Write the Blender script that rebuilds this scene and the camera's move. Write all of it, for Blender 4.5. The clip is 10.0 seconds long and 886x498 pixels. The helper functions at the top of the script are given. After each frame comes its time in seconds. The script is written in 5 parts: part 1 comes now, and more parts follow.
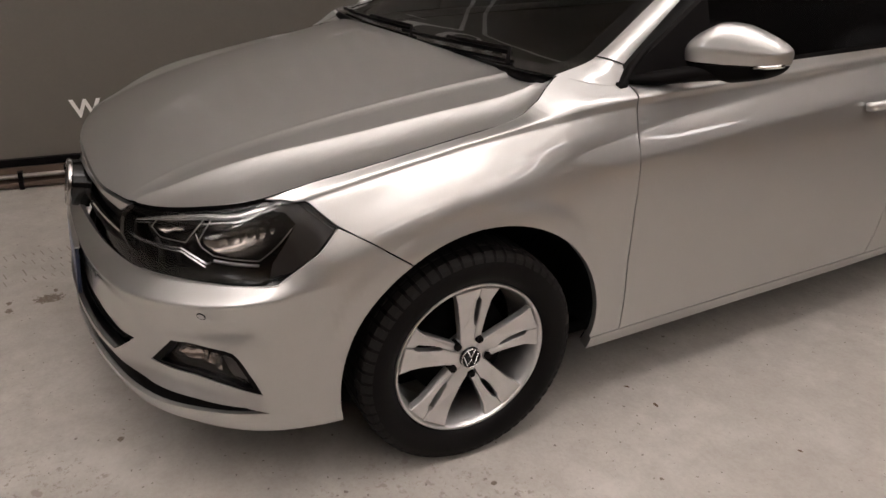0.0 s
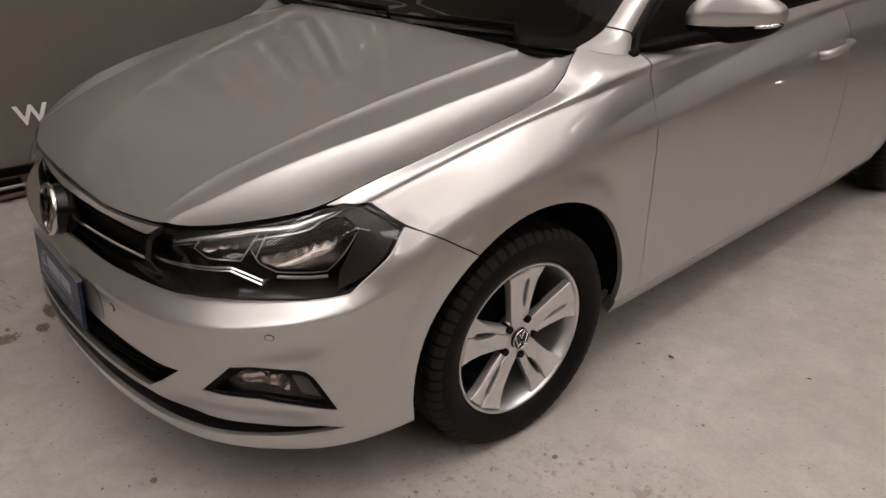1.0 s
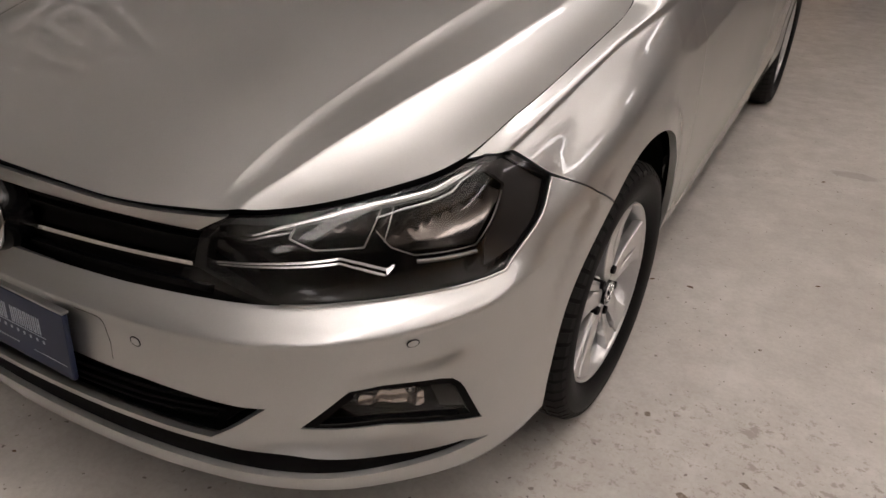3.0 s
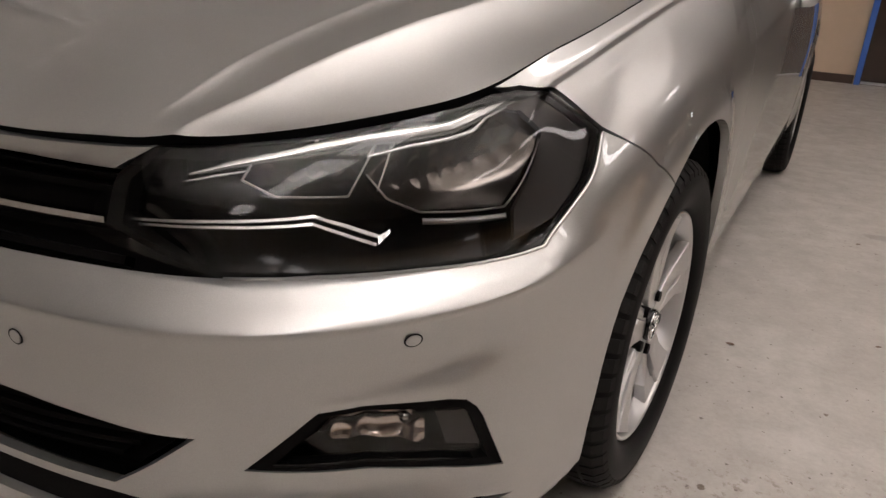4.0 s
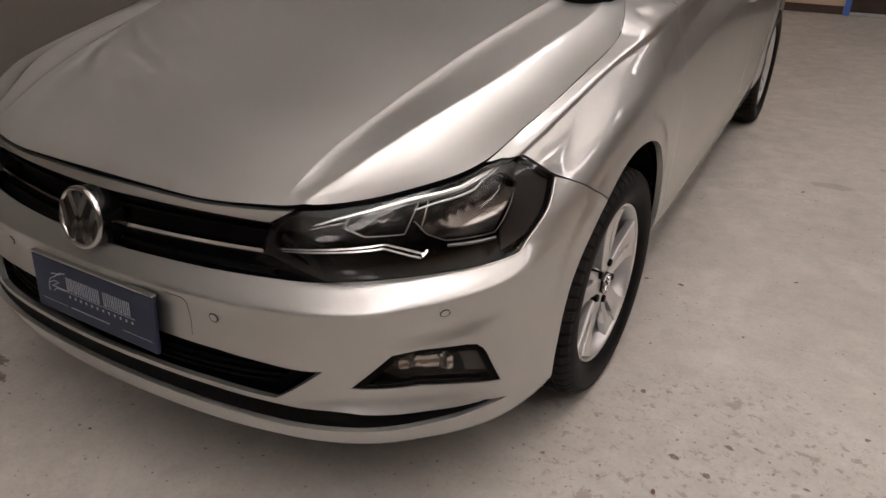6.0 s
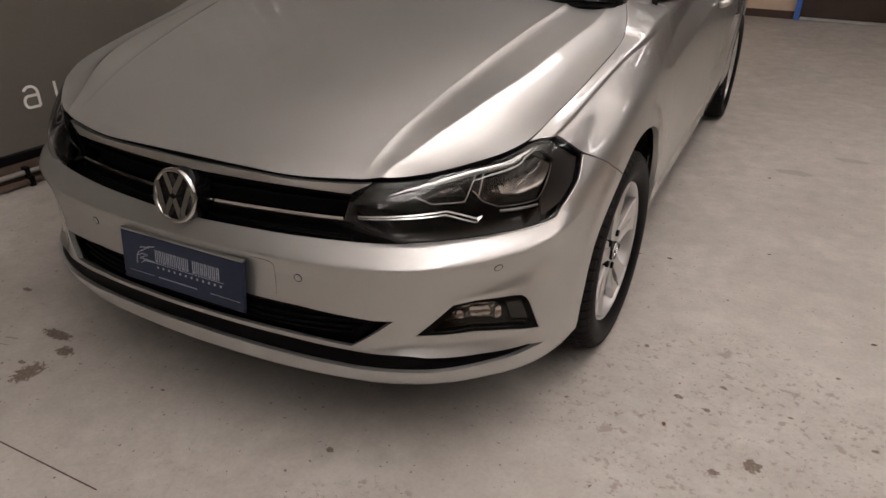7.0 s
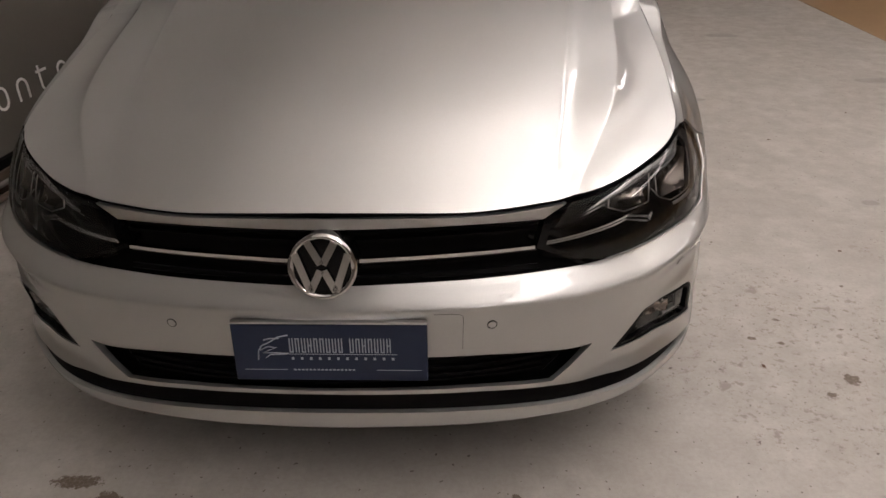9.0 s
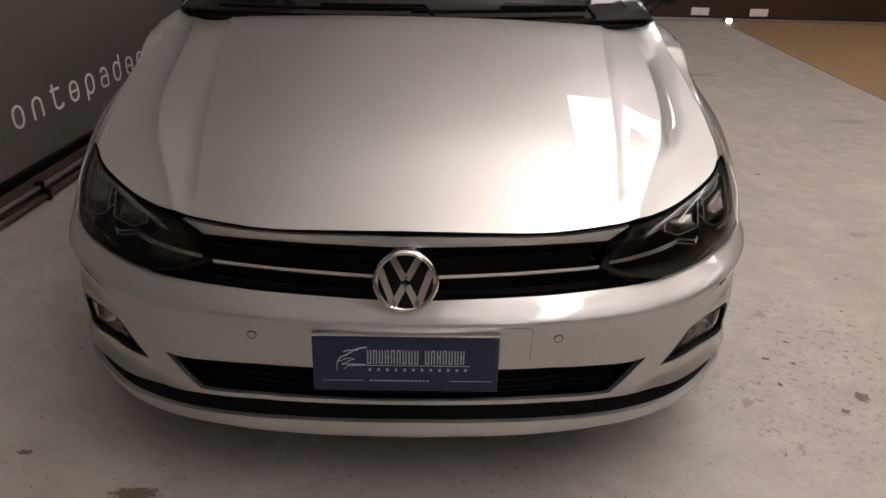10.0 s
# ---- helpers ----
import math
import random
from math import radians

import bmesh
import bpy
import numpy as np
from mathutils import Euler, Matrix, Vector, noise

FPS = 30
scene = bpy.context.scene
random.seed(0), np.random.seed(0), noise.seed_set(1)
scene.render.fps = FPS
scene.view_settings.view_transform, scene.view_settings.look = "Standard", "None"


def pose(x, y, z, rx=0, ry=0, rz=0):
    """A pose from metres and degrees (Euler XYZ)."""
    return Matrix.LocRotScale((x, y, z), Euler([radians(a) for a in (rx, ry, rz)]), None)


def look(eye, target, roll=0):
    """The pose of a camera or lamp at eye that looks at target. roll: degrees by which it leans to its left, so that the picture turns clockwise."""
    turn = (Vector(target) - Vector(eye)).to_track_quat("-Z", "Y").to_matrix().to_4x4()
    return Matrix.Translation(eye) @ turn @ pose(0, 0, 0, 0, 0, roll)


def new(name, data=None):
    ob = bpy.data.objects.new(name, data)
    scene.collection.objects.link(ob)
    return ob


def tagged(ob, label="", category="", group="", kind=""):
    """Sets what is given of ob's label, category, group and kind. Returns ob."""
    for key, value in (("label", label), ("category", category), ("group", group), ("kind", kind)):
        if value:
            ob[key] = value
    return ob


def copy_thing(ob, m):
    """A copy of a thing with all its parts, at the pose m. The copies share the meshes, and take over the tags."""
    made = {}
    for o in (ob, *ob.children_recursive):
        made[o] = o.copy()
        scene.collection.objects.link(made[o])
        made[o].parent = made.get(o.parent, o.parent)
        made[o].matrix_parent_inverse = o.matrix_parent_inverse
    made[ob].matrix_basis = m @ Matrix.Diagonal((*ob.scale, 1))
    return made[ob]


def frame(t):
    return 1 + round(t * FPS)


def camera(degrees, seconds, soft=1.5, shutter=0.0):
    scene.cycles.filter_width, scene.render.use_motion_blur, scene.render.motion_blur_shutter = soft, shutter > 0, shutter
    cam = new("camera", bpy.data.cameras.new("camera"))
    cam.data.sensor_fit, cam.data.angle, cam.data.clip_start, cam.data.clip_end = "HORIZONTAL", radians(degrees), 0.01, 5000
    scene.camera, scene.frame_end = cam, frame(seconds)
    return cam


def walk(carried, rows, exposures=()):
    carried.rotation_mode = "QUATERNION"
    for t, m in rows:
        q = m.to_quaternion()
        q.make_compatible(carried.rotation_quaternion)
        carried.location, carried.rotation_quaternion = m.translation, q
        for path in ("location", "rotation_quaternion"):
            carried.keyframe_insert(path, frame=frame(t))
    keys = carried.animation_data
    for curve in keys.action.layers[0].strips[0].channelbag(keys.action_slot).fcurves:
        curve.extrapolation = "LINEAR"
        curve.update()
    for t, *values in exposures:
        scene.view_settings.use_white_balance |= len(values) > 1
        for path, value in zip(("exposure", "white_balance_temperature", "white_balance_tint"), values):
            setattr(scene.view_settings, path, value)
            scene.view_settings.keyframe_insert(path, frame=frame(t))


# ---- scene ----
cam = camera(63.9, 10.0)
PATH = [
    (0, (2.112, -0.01, 1.282), (0.529, 0.875, 0.44), 1.3),
    (0.5, (1.969, -0.126, 1.297), (0.523, 0.906, 0.379), 0.9),
    (1, (1.846, -0.32, 1.299), (0.49, 0.837, 0.39), -0.7),
    (1.5, (1.704, -0.486, 1.3), (0.496, 0.79, 0.345), 0.0),
    (2, (1.503, -0.538, 1.266), (0.4, 0.81, 0.284), 0.3),
    (2.5, (1.31, -0.54, 1.244), (0.371, 0.872, 0.183), 1.2),
    (2.7, (1.255, -0.559, 1.229), (0.391, 0.896, 0.163), 1.1),
    (3.8, (1.062, -0.372, 0.905), (0.166, 1.234, 0.119), 2.2),
    (4, (1.059, -0.37, 0.872), (0.163, 1.25, 0.115), 2.8),
    (4.5, (1.069, -0.376, 0.878), (0.099, 1.205, 0.13), 1.3),
    (5, (1.112, -0.441, 1.001), (0.161, 1.078, 0.114), 0.4),
    (5.2, (1.144, -0.522, 1.069), (0.199, 0.982, 0.15), -0.3),
    (6.3, (1.288, -0.85, 1.239), (0.419, 0.68, 0.288), 0.1),
    (6.5, (1.294, -0.926, 1.245), (0.407, 0.602, 0.307), -0.6),
    (7, (1.216, -1.077, 1.262), (0.428, 0.506, 0.326), 0.5),
    (7.5, (0.963, -1.163, 1.278), (0.361, 0.479, 0.307), -1.3),
    (8, (0.728, -1.135, 1.245), (0.229, 0.535, 0.266), -0.9),
    (8.5, (0.511, -1.105, 1.253), (0.19, 0.581, 0.226), 0.1),
    (9, (0.27, -1.143, 1.285), (0.202, 0.594, 0.297), -1.0),
    (9.5, (0.122, -1.181, 1.298), (0.077, 0.589, 0.368), 0.7),
    (10, (0.041, -1.234, 1.307), (0.086, 0.544, 0.391), 1.6),
]
walk(cam, [(t, look(eye, target, roll)) for t, eye, target, roll in PATH],
     exposures=[(0, .10), (.7, .06), (1.5, .01), (2.5, -.05), (5, .0), (7.5, -.04), (10, -.03)])

# ---- light ----
world = bpy.data.worlds.new("world")
world.use_nodes = True
scene.world = world
world.node_tree.nodes["Background"].inputs[0].default_value = (0.75, 0.82, 1.0, 1)
world.node_tree.nodes["Background"].inputs[1].default_value = 0.05
LAMP_GLOW, LAMP_UP = 6.2, 25.5      # light given off below and above by each hanging panel
LAMP_COLOR = (1.0, 0.92, 0.90)
LAMP_Z = 2.9
# first three panels follow from reflections on the paint; the last four are added fill
LIGHTS = [(1.47, 2.12, 1.88), (1.47, 0.14, 1.88), (1.47, -1.84, 1.88), (1.3, -4.3, 1.4), (5.2, 3.2, 1.88), (5.2, 0.6, 1.88), (4.4, 5.6, 1.0)]

# ---- materials ----
def material(name, color=(0.5, 0.5, 0.5), rough=0.5, metal=0.0, coat=0.0, coat_rough=0.03, spec=0.5):
    m = bpy.data.materials.new(name)
    m.use_nodes = True
    b = m.node_tree.nodes["Principled BSDF"]
    b.inputs["Base Color"].default_value = (*color, 1)
    b.inputs["Roughness"].default_value = rough
    b.inputs["Metallic"].default_value = metal
    b.inputs["Coat Weight"].default_value = coat
    b.inputs["Coat Roughness"].default_value = coat_rough
    b.inputs["Specular IOR Level"].default_value = spec
    return m, m.node_tree, b


def node(nt, kind, **values):
    n = nt.nodes.new(kind)
    for key, value in values.items():
        n.inputs[key].default_value = value
    return n


def coords(nt, scale=(1, 1, 1)):
    tc = nt.nodes.new("ShaderNodeTexCoord")
    mp = nt.nodes.new("ShaderNodeMapping")
    mp.inputs["Scale"].default_value = scale
    nt.links.new(tc.outputs["Object"], mp.inputs["Vector"])
    return mp.outputs["Vector"]


def noise_at(nt, vec, scale, detail=4.0, rough=0.55):
    n = node(nt, "ShaderNodeTexNoise", Scale=scale, Detail=detail, Roughness=rough)
    nt.links.new(vec, n.inputs["Vector"])
    return n.outputs["Fac"]


def ramp(nt, fac, stops):
    r = nt.nodes.new("ShaderNodeValToRGB")
    while len(r.color_ramp.elements) < len(stops):
        r.color_ramp.elements.new(0.5)
    for e, (p, c) in zip(r.color_ramp.elements, stops):
        e.position, e.color = p, (*c, 1) if len(c) == 3 else c
    nt.links.new(fac, r.inputs["Fac"])
    return r.outputs["Color"]


def mix(nt, fac, a, b, kind="MIX"):
    n = nt.nodes.new("ShaderNodeMix")
    n.data_type, n.blend_type = "RGBA", kind
    for sock, v in ((n.inputs[0], fac), (n.inputs[6], a), (n.inputs[7], b)):
        if hasattr(v, "is_linked"):
            nt.links.new(v, sock)
        elif isinstance(v, tuple):
            sock.default_value = (*v, 1)
        else:
            sock.default_value = v
    return n.outputs[2]


def bump(nt, b, height, strength=0.2, distance=0.002):
    n = node(nt, "ShaderNodeBump", Strength=strength, Distance=distance)
    nt.links.new(height, n.inputs["Height"])
    nt.links.new(n.outputs["Normal"], b.inputs["Normal"])


def grey3(v):
    return (v, v, v)


def make_paint():
    """Silver flake paint: a tight and a broad flake lobe under one clear coat."""
    m, nt, b = material("silver_paint", (0.52, 0.52, 0.51), 0.40, 1.0, 1.0, 0.012)
    broad = nt.nodes.new("ShaderNodeBsdfPrincipled")
    vec = coords(nt)
    flake = noise_at(nt, vec, 900, 1, 0.5)
    dust = noise_at(nt, vec, 5, 5, 0.6)
    tone = mix(nt, flake, (0.438, 0.436, 0.426), (0.568, 0.566, 0.553))
    for q, lo, hi, metal in ((b, 0.36, 0.41, 1.0), (broad, 0.55, 0.61, 0.97)):
        q.inputs["Metallic"].default_value = metal
        q.inputs["Coat Weight"].default_value = 1.0
        q.inputs["Coat Roughness"].default_value = 0.012
        q.inputs["Coat IOR"].default_value = 1.8
        nt.links.new(tone, q.inputs["Base Color"])
        nt.links.new(ramp(nt, dust, [(0.3, grey3(lo)), (0.75, grey3(hi))]), q.inputs["Roughness"])
    both_lobes = nt.nodes.new("ShaderNodeMixShader")
    both_lobes.inputs[0].default_value = 0.42
    nt.links.new(b.outputs[0], both_lobes.inputs[1])
    nt.links.new(broad.outputs[0], both_lobes.inputs[2])
    nt.links.new(both_lobes.outputs[0], nt.nodes["Material Output"].inputs[0])
    return m


def math_node(nt, op, a, b=0.0, clamp=False):
    n = nt.nodes.new("ShaderNodeMath")
    n.operation, n.use_clamp = op, clamp
    for sock, v in zip(n.inputs, (a, b)):
        if hasattr(v, "is_linked"):
            nt.links.new(v, sock)
        else:
            sock.default_value = v
    return n.outputs[0]


def spot(nt, vec, x, y, radius, rag, scale, sx=1.0, sy=1.0):
    """A ragged stain of its own shape round one place."""
    m = nt.nodes.new("ShaderNodeMapping")
    m.inputs["Location"].default_value = (-x * sx, -y * sy, 0)
    m.inputs["Scale"].default_value = (sx, sy, 0)
    nt.links.new(vec, m.inputs["Vector"])
    ln = nt.nodes.new("ShaderNodeVectorMath")
    ln.operation = "LENGTH"
    nt.links.new(m.outputs[0], ln.inputs[0])
    near = math_node(nt, "SUBTRACT", 1.0, math_node(nt, "DIVIDE", ln.outputs["Value"], radius))
    wob = math_node(nt, "MULTIPLY", math_node(nt, "SUBTRACT", noise_at(nt, vec, scale, 6, 0.7), 0.5), rag)
    return math_node(nt, "MULTIPLY", math_node(nt, "ADD", near, wob), 5.0, True)


def make_floor():
    m, nt, b = material("painted_concrete", (0.5, 0.47, 0.43), 0.5)
    vec = coords(nt)
    broad = noise_at(nt, vec, 0.8, 6, 0.6)
    fine = noise_at(nt, vec, 11, 9, 0.68)
    grit = noise_at(nt, vec, 80, 4, 0.7)
    base = mix(nt, ramp(nt, broad, [(0.3, grey3(0)), (0.7, grey3(1))]), (0.375, 0.352, 0.322), (0.472, 0.444, 0.409))
    base = mix(nt, ramp(nt, fine, [(0.38, grey3(0)), (0.72, grey3(0.55))]), base, (0.307, 0.280, 0.252))
    base = mix(nt, ramp(nt, grit, [(0.42, grey3(0)), (0.68, grey3(0.30))]), base, (0.27, 0.24, 0.21))
    # cloudy scuffs
    cloud = ramp(nt, noise_at(nt, vec, 3.2, 7, 0.7), [(0.52, grey3(0)), (0.66, grey3(0.45))])
    base = mix(nt, cloud, base, (0.515, 0.492, 0.46))
    # worn ground where the paint has chipped
    worn = math_node(nt, "MAXIMUM", spot(nt, vec, 1.25, 0.50, 0.50, 1.0, 2.6), spot(nt, vec, 0.55, -0.25, 0.22, 1.2, 5.0))
    area = math_node(nt, "MAXIMUM", worn, ramp(nt, noise_at(nt, vec, 1.3, 3, 0.5), [(0.60, grey3(0)), (0.72, grey3(0.8))]))
    chip = ramp(nt, noise_at(nt, vec, 36, 8, 0.8), [(0.55, grey3(0)), (0.60, grey3(0.9))])
    blot = ramp(nt, noise_at(nt, vec, 17, 4, 0.62), [(0.61, grey3(0)), (0.65, grey3(0.8))])
    chips = math_node(nt, "MULTIPLY", area, math_node(nt, "MAXIMUM", chip, blot))
    base = mix(nt, math_node(nt, "MULTIPLY", chips, 1.0), base, (0.25, 0.215, 0.185))
    speck = ramp(nt, noise_at(nt, vec, 60, 2, 0.5), [(0.70, grey3(0)), (0.725, grey3(0.9))])
    base = mix(nt, speck, base, (0.13, 0.105, 0.09))
    # stains
    dark = spot(nt, vec, -0.643, 0.008, 0.034, 2.6, 70, 0.55, 1.7)
    for x, y, r, sx, sy in ((-.550, -.039, .027, .8, 1.3), (-.556, -.156, .040, 1.2, .8), (-.614, -.132, .010, .7, 1.4), (-.968, .142, .014, .7, 1.4), (-.577, -.284, .012, .8, 1.3), (-.516, -.284, .016, .8, 1.3),
                            (1.321, .400, .024, 1.1, .9), (1.239, .337, .013, .8, 1.2), (1.191, .561, .009, .8, 1.2), (1.218, .680, .009, .8, 1.2), (1.113, .585, .010, .7, 1.3), (.984, .783, .008, 1, 1),
                            (1.394, .630, .006, .7, 1.3), (1.504, .872, .006, 1, 1), (1.589, .593, .008, .8, 1.2), (1.168, 1.17, .006, 1, 1), (.382, -.019, .010, .9, 1.1)):
        dark = math_node(nt, "MAXIMUM", dark, spot(nt, vec, x, y, r, 2.8, 75, sx, sy))
    base = mix(nt, math_node(nt, "MULTIPLY", dark, ramp(nt, noise_at(nt, vec, 130, 5, 0.75), [(0.36, grey3(0.65)), (0.52, grey3(1.0))])), base, (0.125, 0.092, 0.066))
    grey = spot(nt, vec, 1.30, 2.54, 0.06, 1.2, 14, 0.6, 1.6)
    for x, y, r, sx, sy in ((1.55, 2.85, 0.05, .6, 1.5), (2.75, 3.2, .07, .5, 1.3), (1.9, 1.5, .04, 1, 1.4), (2.2, 4.4, .08, .6, 1.2)):
        grey = math_node(nt, "MAXIMUM", grey, spot(nt, vec, x, y, r, 1.2, 9, sx, sy))
    base = mix(nt, math_node(nt, "MULTIPLY", grey, 0.55), base, (0.22, 0.20, 0.18))
    nt.links.new(base, b.inputs["Base Color"])
    nt.links.new(ramp(nt, fine, [(0.3, grey3(0.36)), (0.7, grey3(0.60))]), b.inputs["Roughness"])
    rel = math_node(nt, "SUBTRACT", math_node(nt, "MULTIPLY", grit, 0.35), math_node(nt, "MULTIPLY", chips, 0.3))
    bump(nt, b, rel, 0.35, 0.002)
    return m


def make_speckled(name, a, c, scale, rough, bumps=0.1, metal=0.0, coat=0.0, two=0.6, spec=0.5):
    m, nt, b = material(name, a, rough, metal, coat, spec=spec)
    vec = coords(nt)
    big = noise_at(nt, vec, scale * 0.12, 5, 0.6)
    small = noise_at(nt, vec, scale, 5, 0.6)
    one = mix(nt, big, a, c)
    nt.links.new(mix(nt, ramp(nt, small, [(0.35, grey3(0)), (0.7, grey3(two))]), one, a), b.inputs["Base Color"])
    bump(nt, b, small, bumps, 0.001)
    return m


M_PAINT = make_paint()
M_FLOOR = make_floor()
M_BLACK = make_speckled("black_plastic", (0.004, 0.0036, 0.0036), (0.007, 0.006, 0.006), 300, 0.5, 0.1, spec=0.04)
M_GLOSSBLACK = material("gloss_black_plastic", (0.004, 0.004, 0.004), 0.12, spec=0.35)[0]
M_WINDOW = material("dark_window_glass", (0.002, 0.002, 0.002), 0.06, spec=0.10)[0]
# near-black for dark parts, and in place of shade in gaps
M_DARK = material("dark_cavity", (0.004, 0.004, 0.004), 0.9, spec=0.05)[0]
M_RUBBER = make_speckled("tyre_rubber", (0.004, 0.0035, 0.0035), (0.007, 0.006, 0.006), 220, 0.5, 0.25, spec=0.10)
M_TREAD = make_speckled("dusty_tread_rubber", (0.008, 0.0072, 0.0068), (0.015, 0.0135, 0.0128), 160, 0.7, 0.3, spec=0.2)
M_BEZEL = material("dull_bezel_edge", (0.58, 0.55, 0.52), 0.28, 1.0)[0]
M_CHROME = material("chrome", (0.72, 0.71, 0.70), 0.09, 1.0)[0]
M_ALLOY = make_speckled("alloy_wheel_paint", (0.58, 0.57, 0.565), (0.66, 0.65, 0.645), 400, 0.34, 0.02, 0.75, 0.5)
M_WALL = make_speckled("dark_grey_wall_paint", (0.115, 0.105, 0.09), (0.135, 0.122, 0.105), 60, 0.45, 0.06)
M_WHITE = make_speckled("white_vinyl", (0.80, 0.79, 0.77), (0.86, 0.85, 0.83), 40, 0.45, 0.02)
M_PLASTER = make_speckled("grey_brown_plaster", (0.23, 0.205, 0.185), (0.28, 0.25, 0.225), 20, 0.8, 0.1)
M_PALE_PATCH = make_speckled("pale_blotch", (0.70, 0.66, 0.60), (0.78, 0.74, 0.68), 20, 0.8, 0.1)
M_CEIL = make_speckled("white_ceiling_paint", (0.78, 0.76, 0.73), (0.84, 0.82, 0.79), 12, 0.85, 0.05)
M_BROWN = make_speckled("brown_floor_covering", (0.26, 0.165, 0.085), (0.33, 0.215, 0.115), 30, 0.55, 0.1)
M_BROWNWALL = make_speckled("tan_wall_paint", (0.60, 0.46, 0.335), (0.68, 0.53, 0.39), 9, 0.6, 0.05)
M_SKIRT = make_speckled("dark_brown_skirting", (0.045, 0.025, 0.02), (0.08, 0.045, 0.032), 12, 0.4, 0.1)
M_GLAZE = make_speckled("dark_brown_glazing", (0.030, 0.016, 0.012), (0.060, 0.032, 0.022), 5, 0.15, 0.02)
M_BLUEPOST = make_speckled("blue_frame_paint", (0.05, 0.14, 0.50), (0.07, 0.19, 0.60), 20, 0.35, 0.02)
M_PIPE = make_speckled("galvanised_pipe", (0.30, 0.28, 0.26), (0.22, 0.19, 0.17), 25, 0.4, 0.1, 0.6)
M_RUST = make_speckled("rusty_dirt", (0.10, 0.065, 0.045), (0.05, 0.035, 0.028), 30, 0.85, 0.3)
M_BLUE = make_speckled("blue_plate", (0.016, 0.023, 0.050), (0.021, 0.030, 0.061), 60, 0.4, 0.01, spec=0.3)
M_PALEBLUE = material("pale_print", (0.34, 0.36, 0.41), 0.5)[0]
M_SMOKED = material("smoked_chrome", (0.19, 0.17, 0.155), 0.13, 1.0)[0]
M_SATIN = material("satin_silver", (0.80, 0.80, 0.79), 0.20, 0.85)[0]
M_PEACH = material("lamp_reflector", (0.80, 0.71, 0.65), 0.13, 1.0)[0]
M_ALU = material("brushed_aluminium", (0.6, 0.6, 0.6), 0.3, 1.0)[0]
M_AMBER = make_speckled("smoked_reflector", (0.026, 0.022, 0.020), (0.042, 0.036, 0.032), 350, 0.3, 0.5)
M_LEAF = make_speckled("dry_leaf", (0.13, 0.075, 0.04), (0.07, 0.04, 0.025), 90, 0.85, 0.2)


def make_clear(name, color, ior=1.30):
    """Thin clear plastic: lets the light straight through and mirrors at glancing angles."""
    m = bpy.data.materials.new(name)
    m.use_nodes = True
    nt = m.node_tree
    nt.nodes.clear()
    out = nt.nodes.new("ShaderNodeOutputMaterial")
    clear = node(nt, "ShaderNodeBsdfTransparent", Color=(*color, 1))
    shine = node(nt, "ShaderNodeBsdfGlossy", Roughness=0.02)
    fres = node(nt, "ShaderNodeFresnel", IOR=ior)
    mx = nt.nodes.new("ShaderNodeMixShader")
    nt.links.new(fres.outputs[0], mx.inputs[0])
    nt.links.new(clear.outputs[0], mx.inputs[1])
    nt.links.new(shine.outputs[0], mx.inputs[2])
    nt.links.new(mx.outputs[0], out.inputs[0])
    return m


M_LENS = make_clear("clear_lens", (0.86, 0.86, 0.86), 1.50)
M_TINT = make_clear("tinted_glass", (0.10, 0.11, 0.105), 1.5)


def make_glow(name, color, strength):
    m = bpy.data.materials.new(name)
    m.use_nodes = True
    b = m.node_tree.nodes["Principled BSDF"]
    b.inputs["Base Color"].default_value = (*color, 1)
    b.inputs["Emission Color"].default_value = (*color, 1)
    b.inputs["Emission Strength"].default_value = strength
    m.cycles.emission_sampling = "FRONT"
    return m
# ---- shape of the car: plan curve, rails and bonnet ----
def hermite(xs, ys, x):
    """Smooth curve through the knots with no overshoot (Fritsch-Carlson)."""
    xs, ys, x = np.asarray(xs, float), np.asarray(ys, float), np.asarray(x, float)
    h = np.diff(xs)
    d = np.diff(ys) / h
    m = np.zeros(len(xs))
    m[0], m[-1] = d[0], d[-1]
    for i in range(1, len(xs) - 1):
        if d[i - 1] * d[i] > 0:
            w1, w2 = 2 * h[i] + h[i - 1], h[i] + 2 * h[i - 1]
            m[i] = (w1 + w2) / (w1 / d[i - 1] + w2 / d[i])
    k = np.clip(np.searchsorted(xs, x) - 1, 0, len(h) - 1)
    t = (np.clip(x, xs[0], xs[-1]) - xs[k]) / h[k]
    return ((1 + 2 * t) * (1 - t) ** 2 * ys[k] + t * (1 - t) ** 2 * h[k] * m[k]
            + t * t * (3 - 2 * t) * ys[k + 1] + t * t * (t - 1) * h[k] * m[k + 1])


PLAN = [(-0.3, -0.006), (-0.15, -0.018), (0.0, -0.022), (0.15, -0.018), (0.3, -0.006), (0.42, 0.014), (0.53, 0.043), (0.63, 0.092), (0.71, 0.160),
        (0.77, 0.230), (0.808, 0.300), (0.832, 0.380), (0.849, 0.480), (0.861, 0.620), (0.868, 0.800), (0.872, 1.200),
        (0.872, 1.700), (0.872, 2.300), (0.869, 2.900), (0.862, 3.300), (0.838, 3.650), (0.785, 3.850), (0.64, 3.960), (0.3, 4.0), (0.0, 4.005), (-0.3, 4.0)]


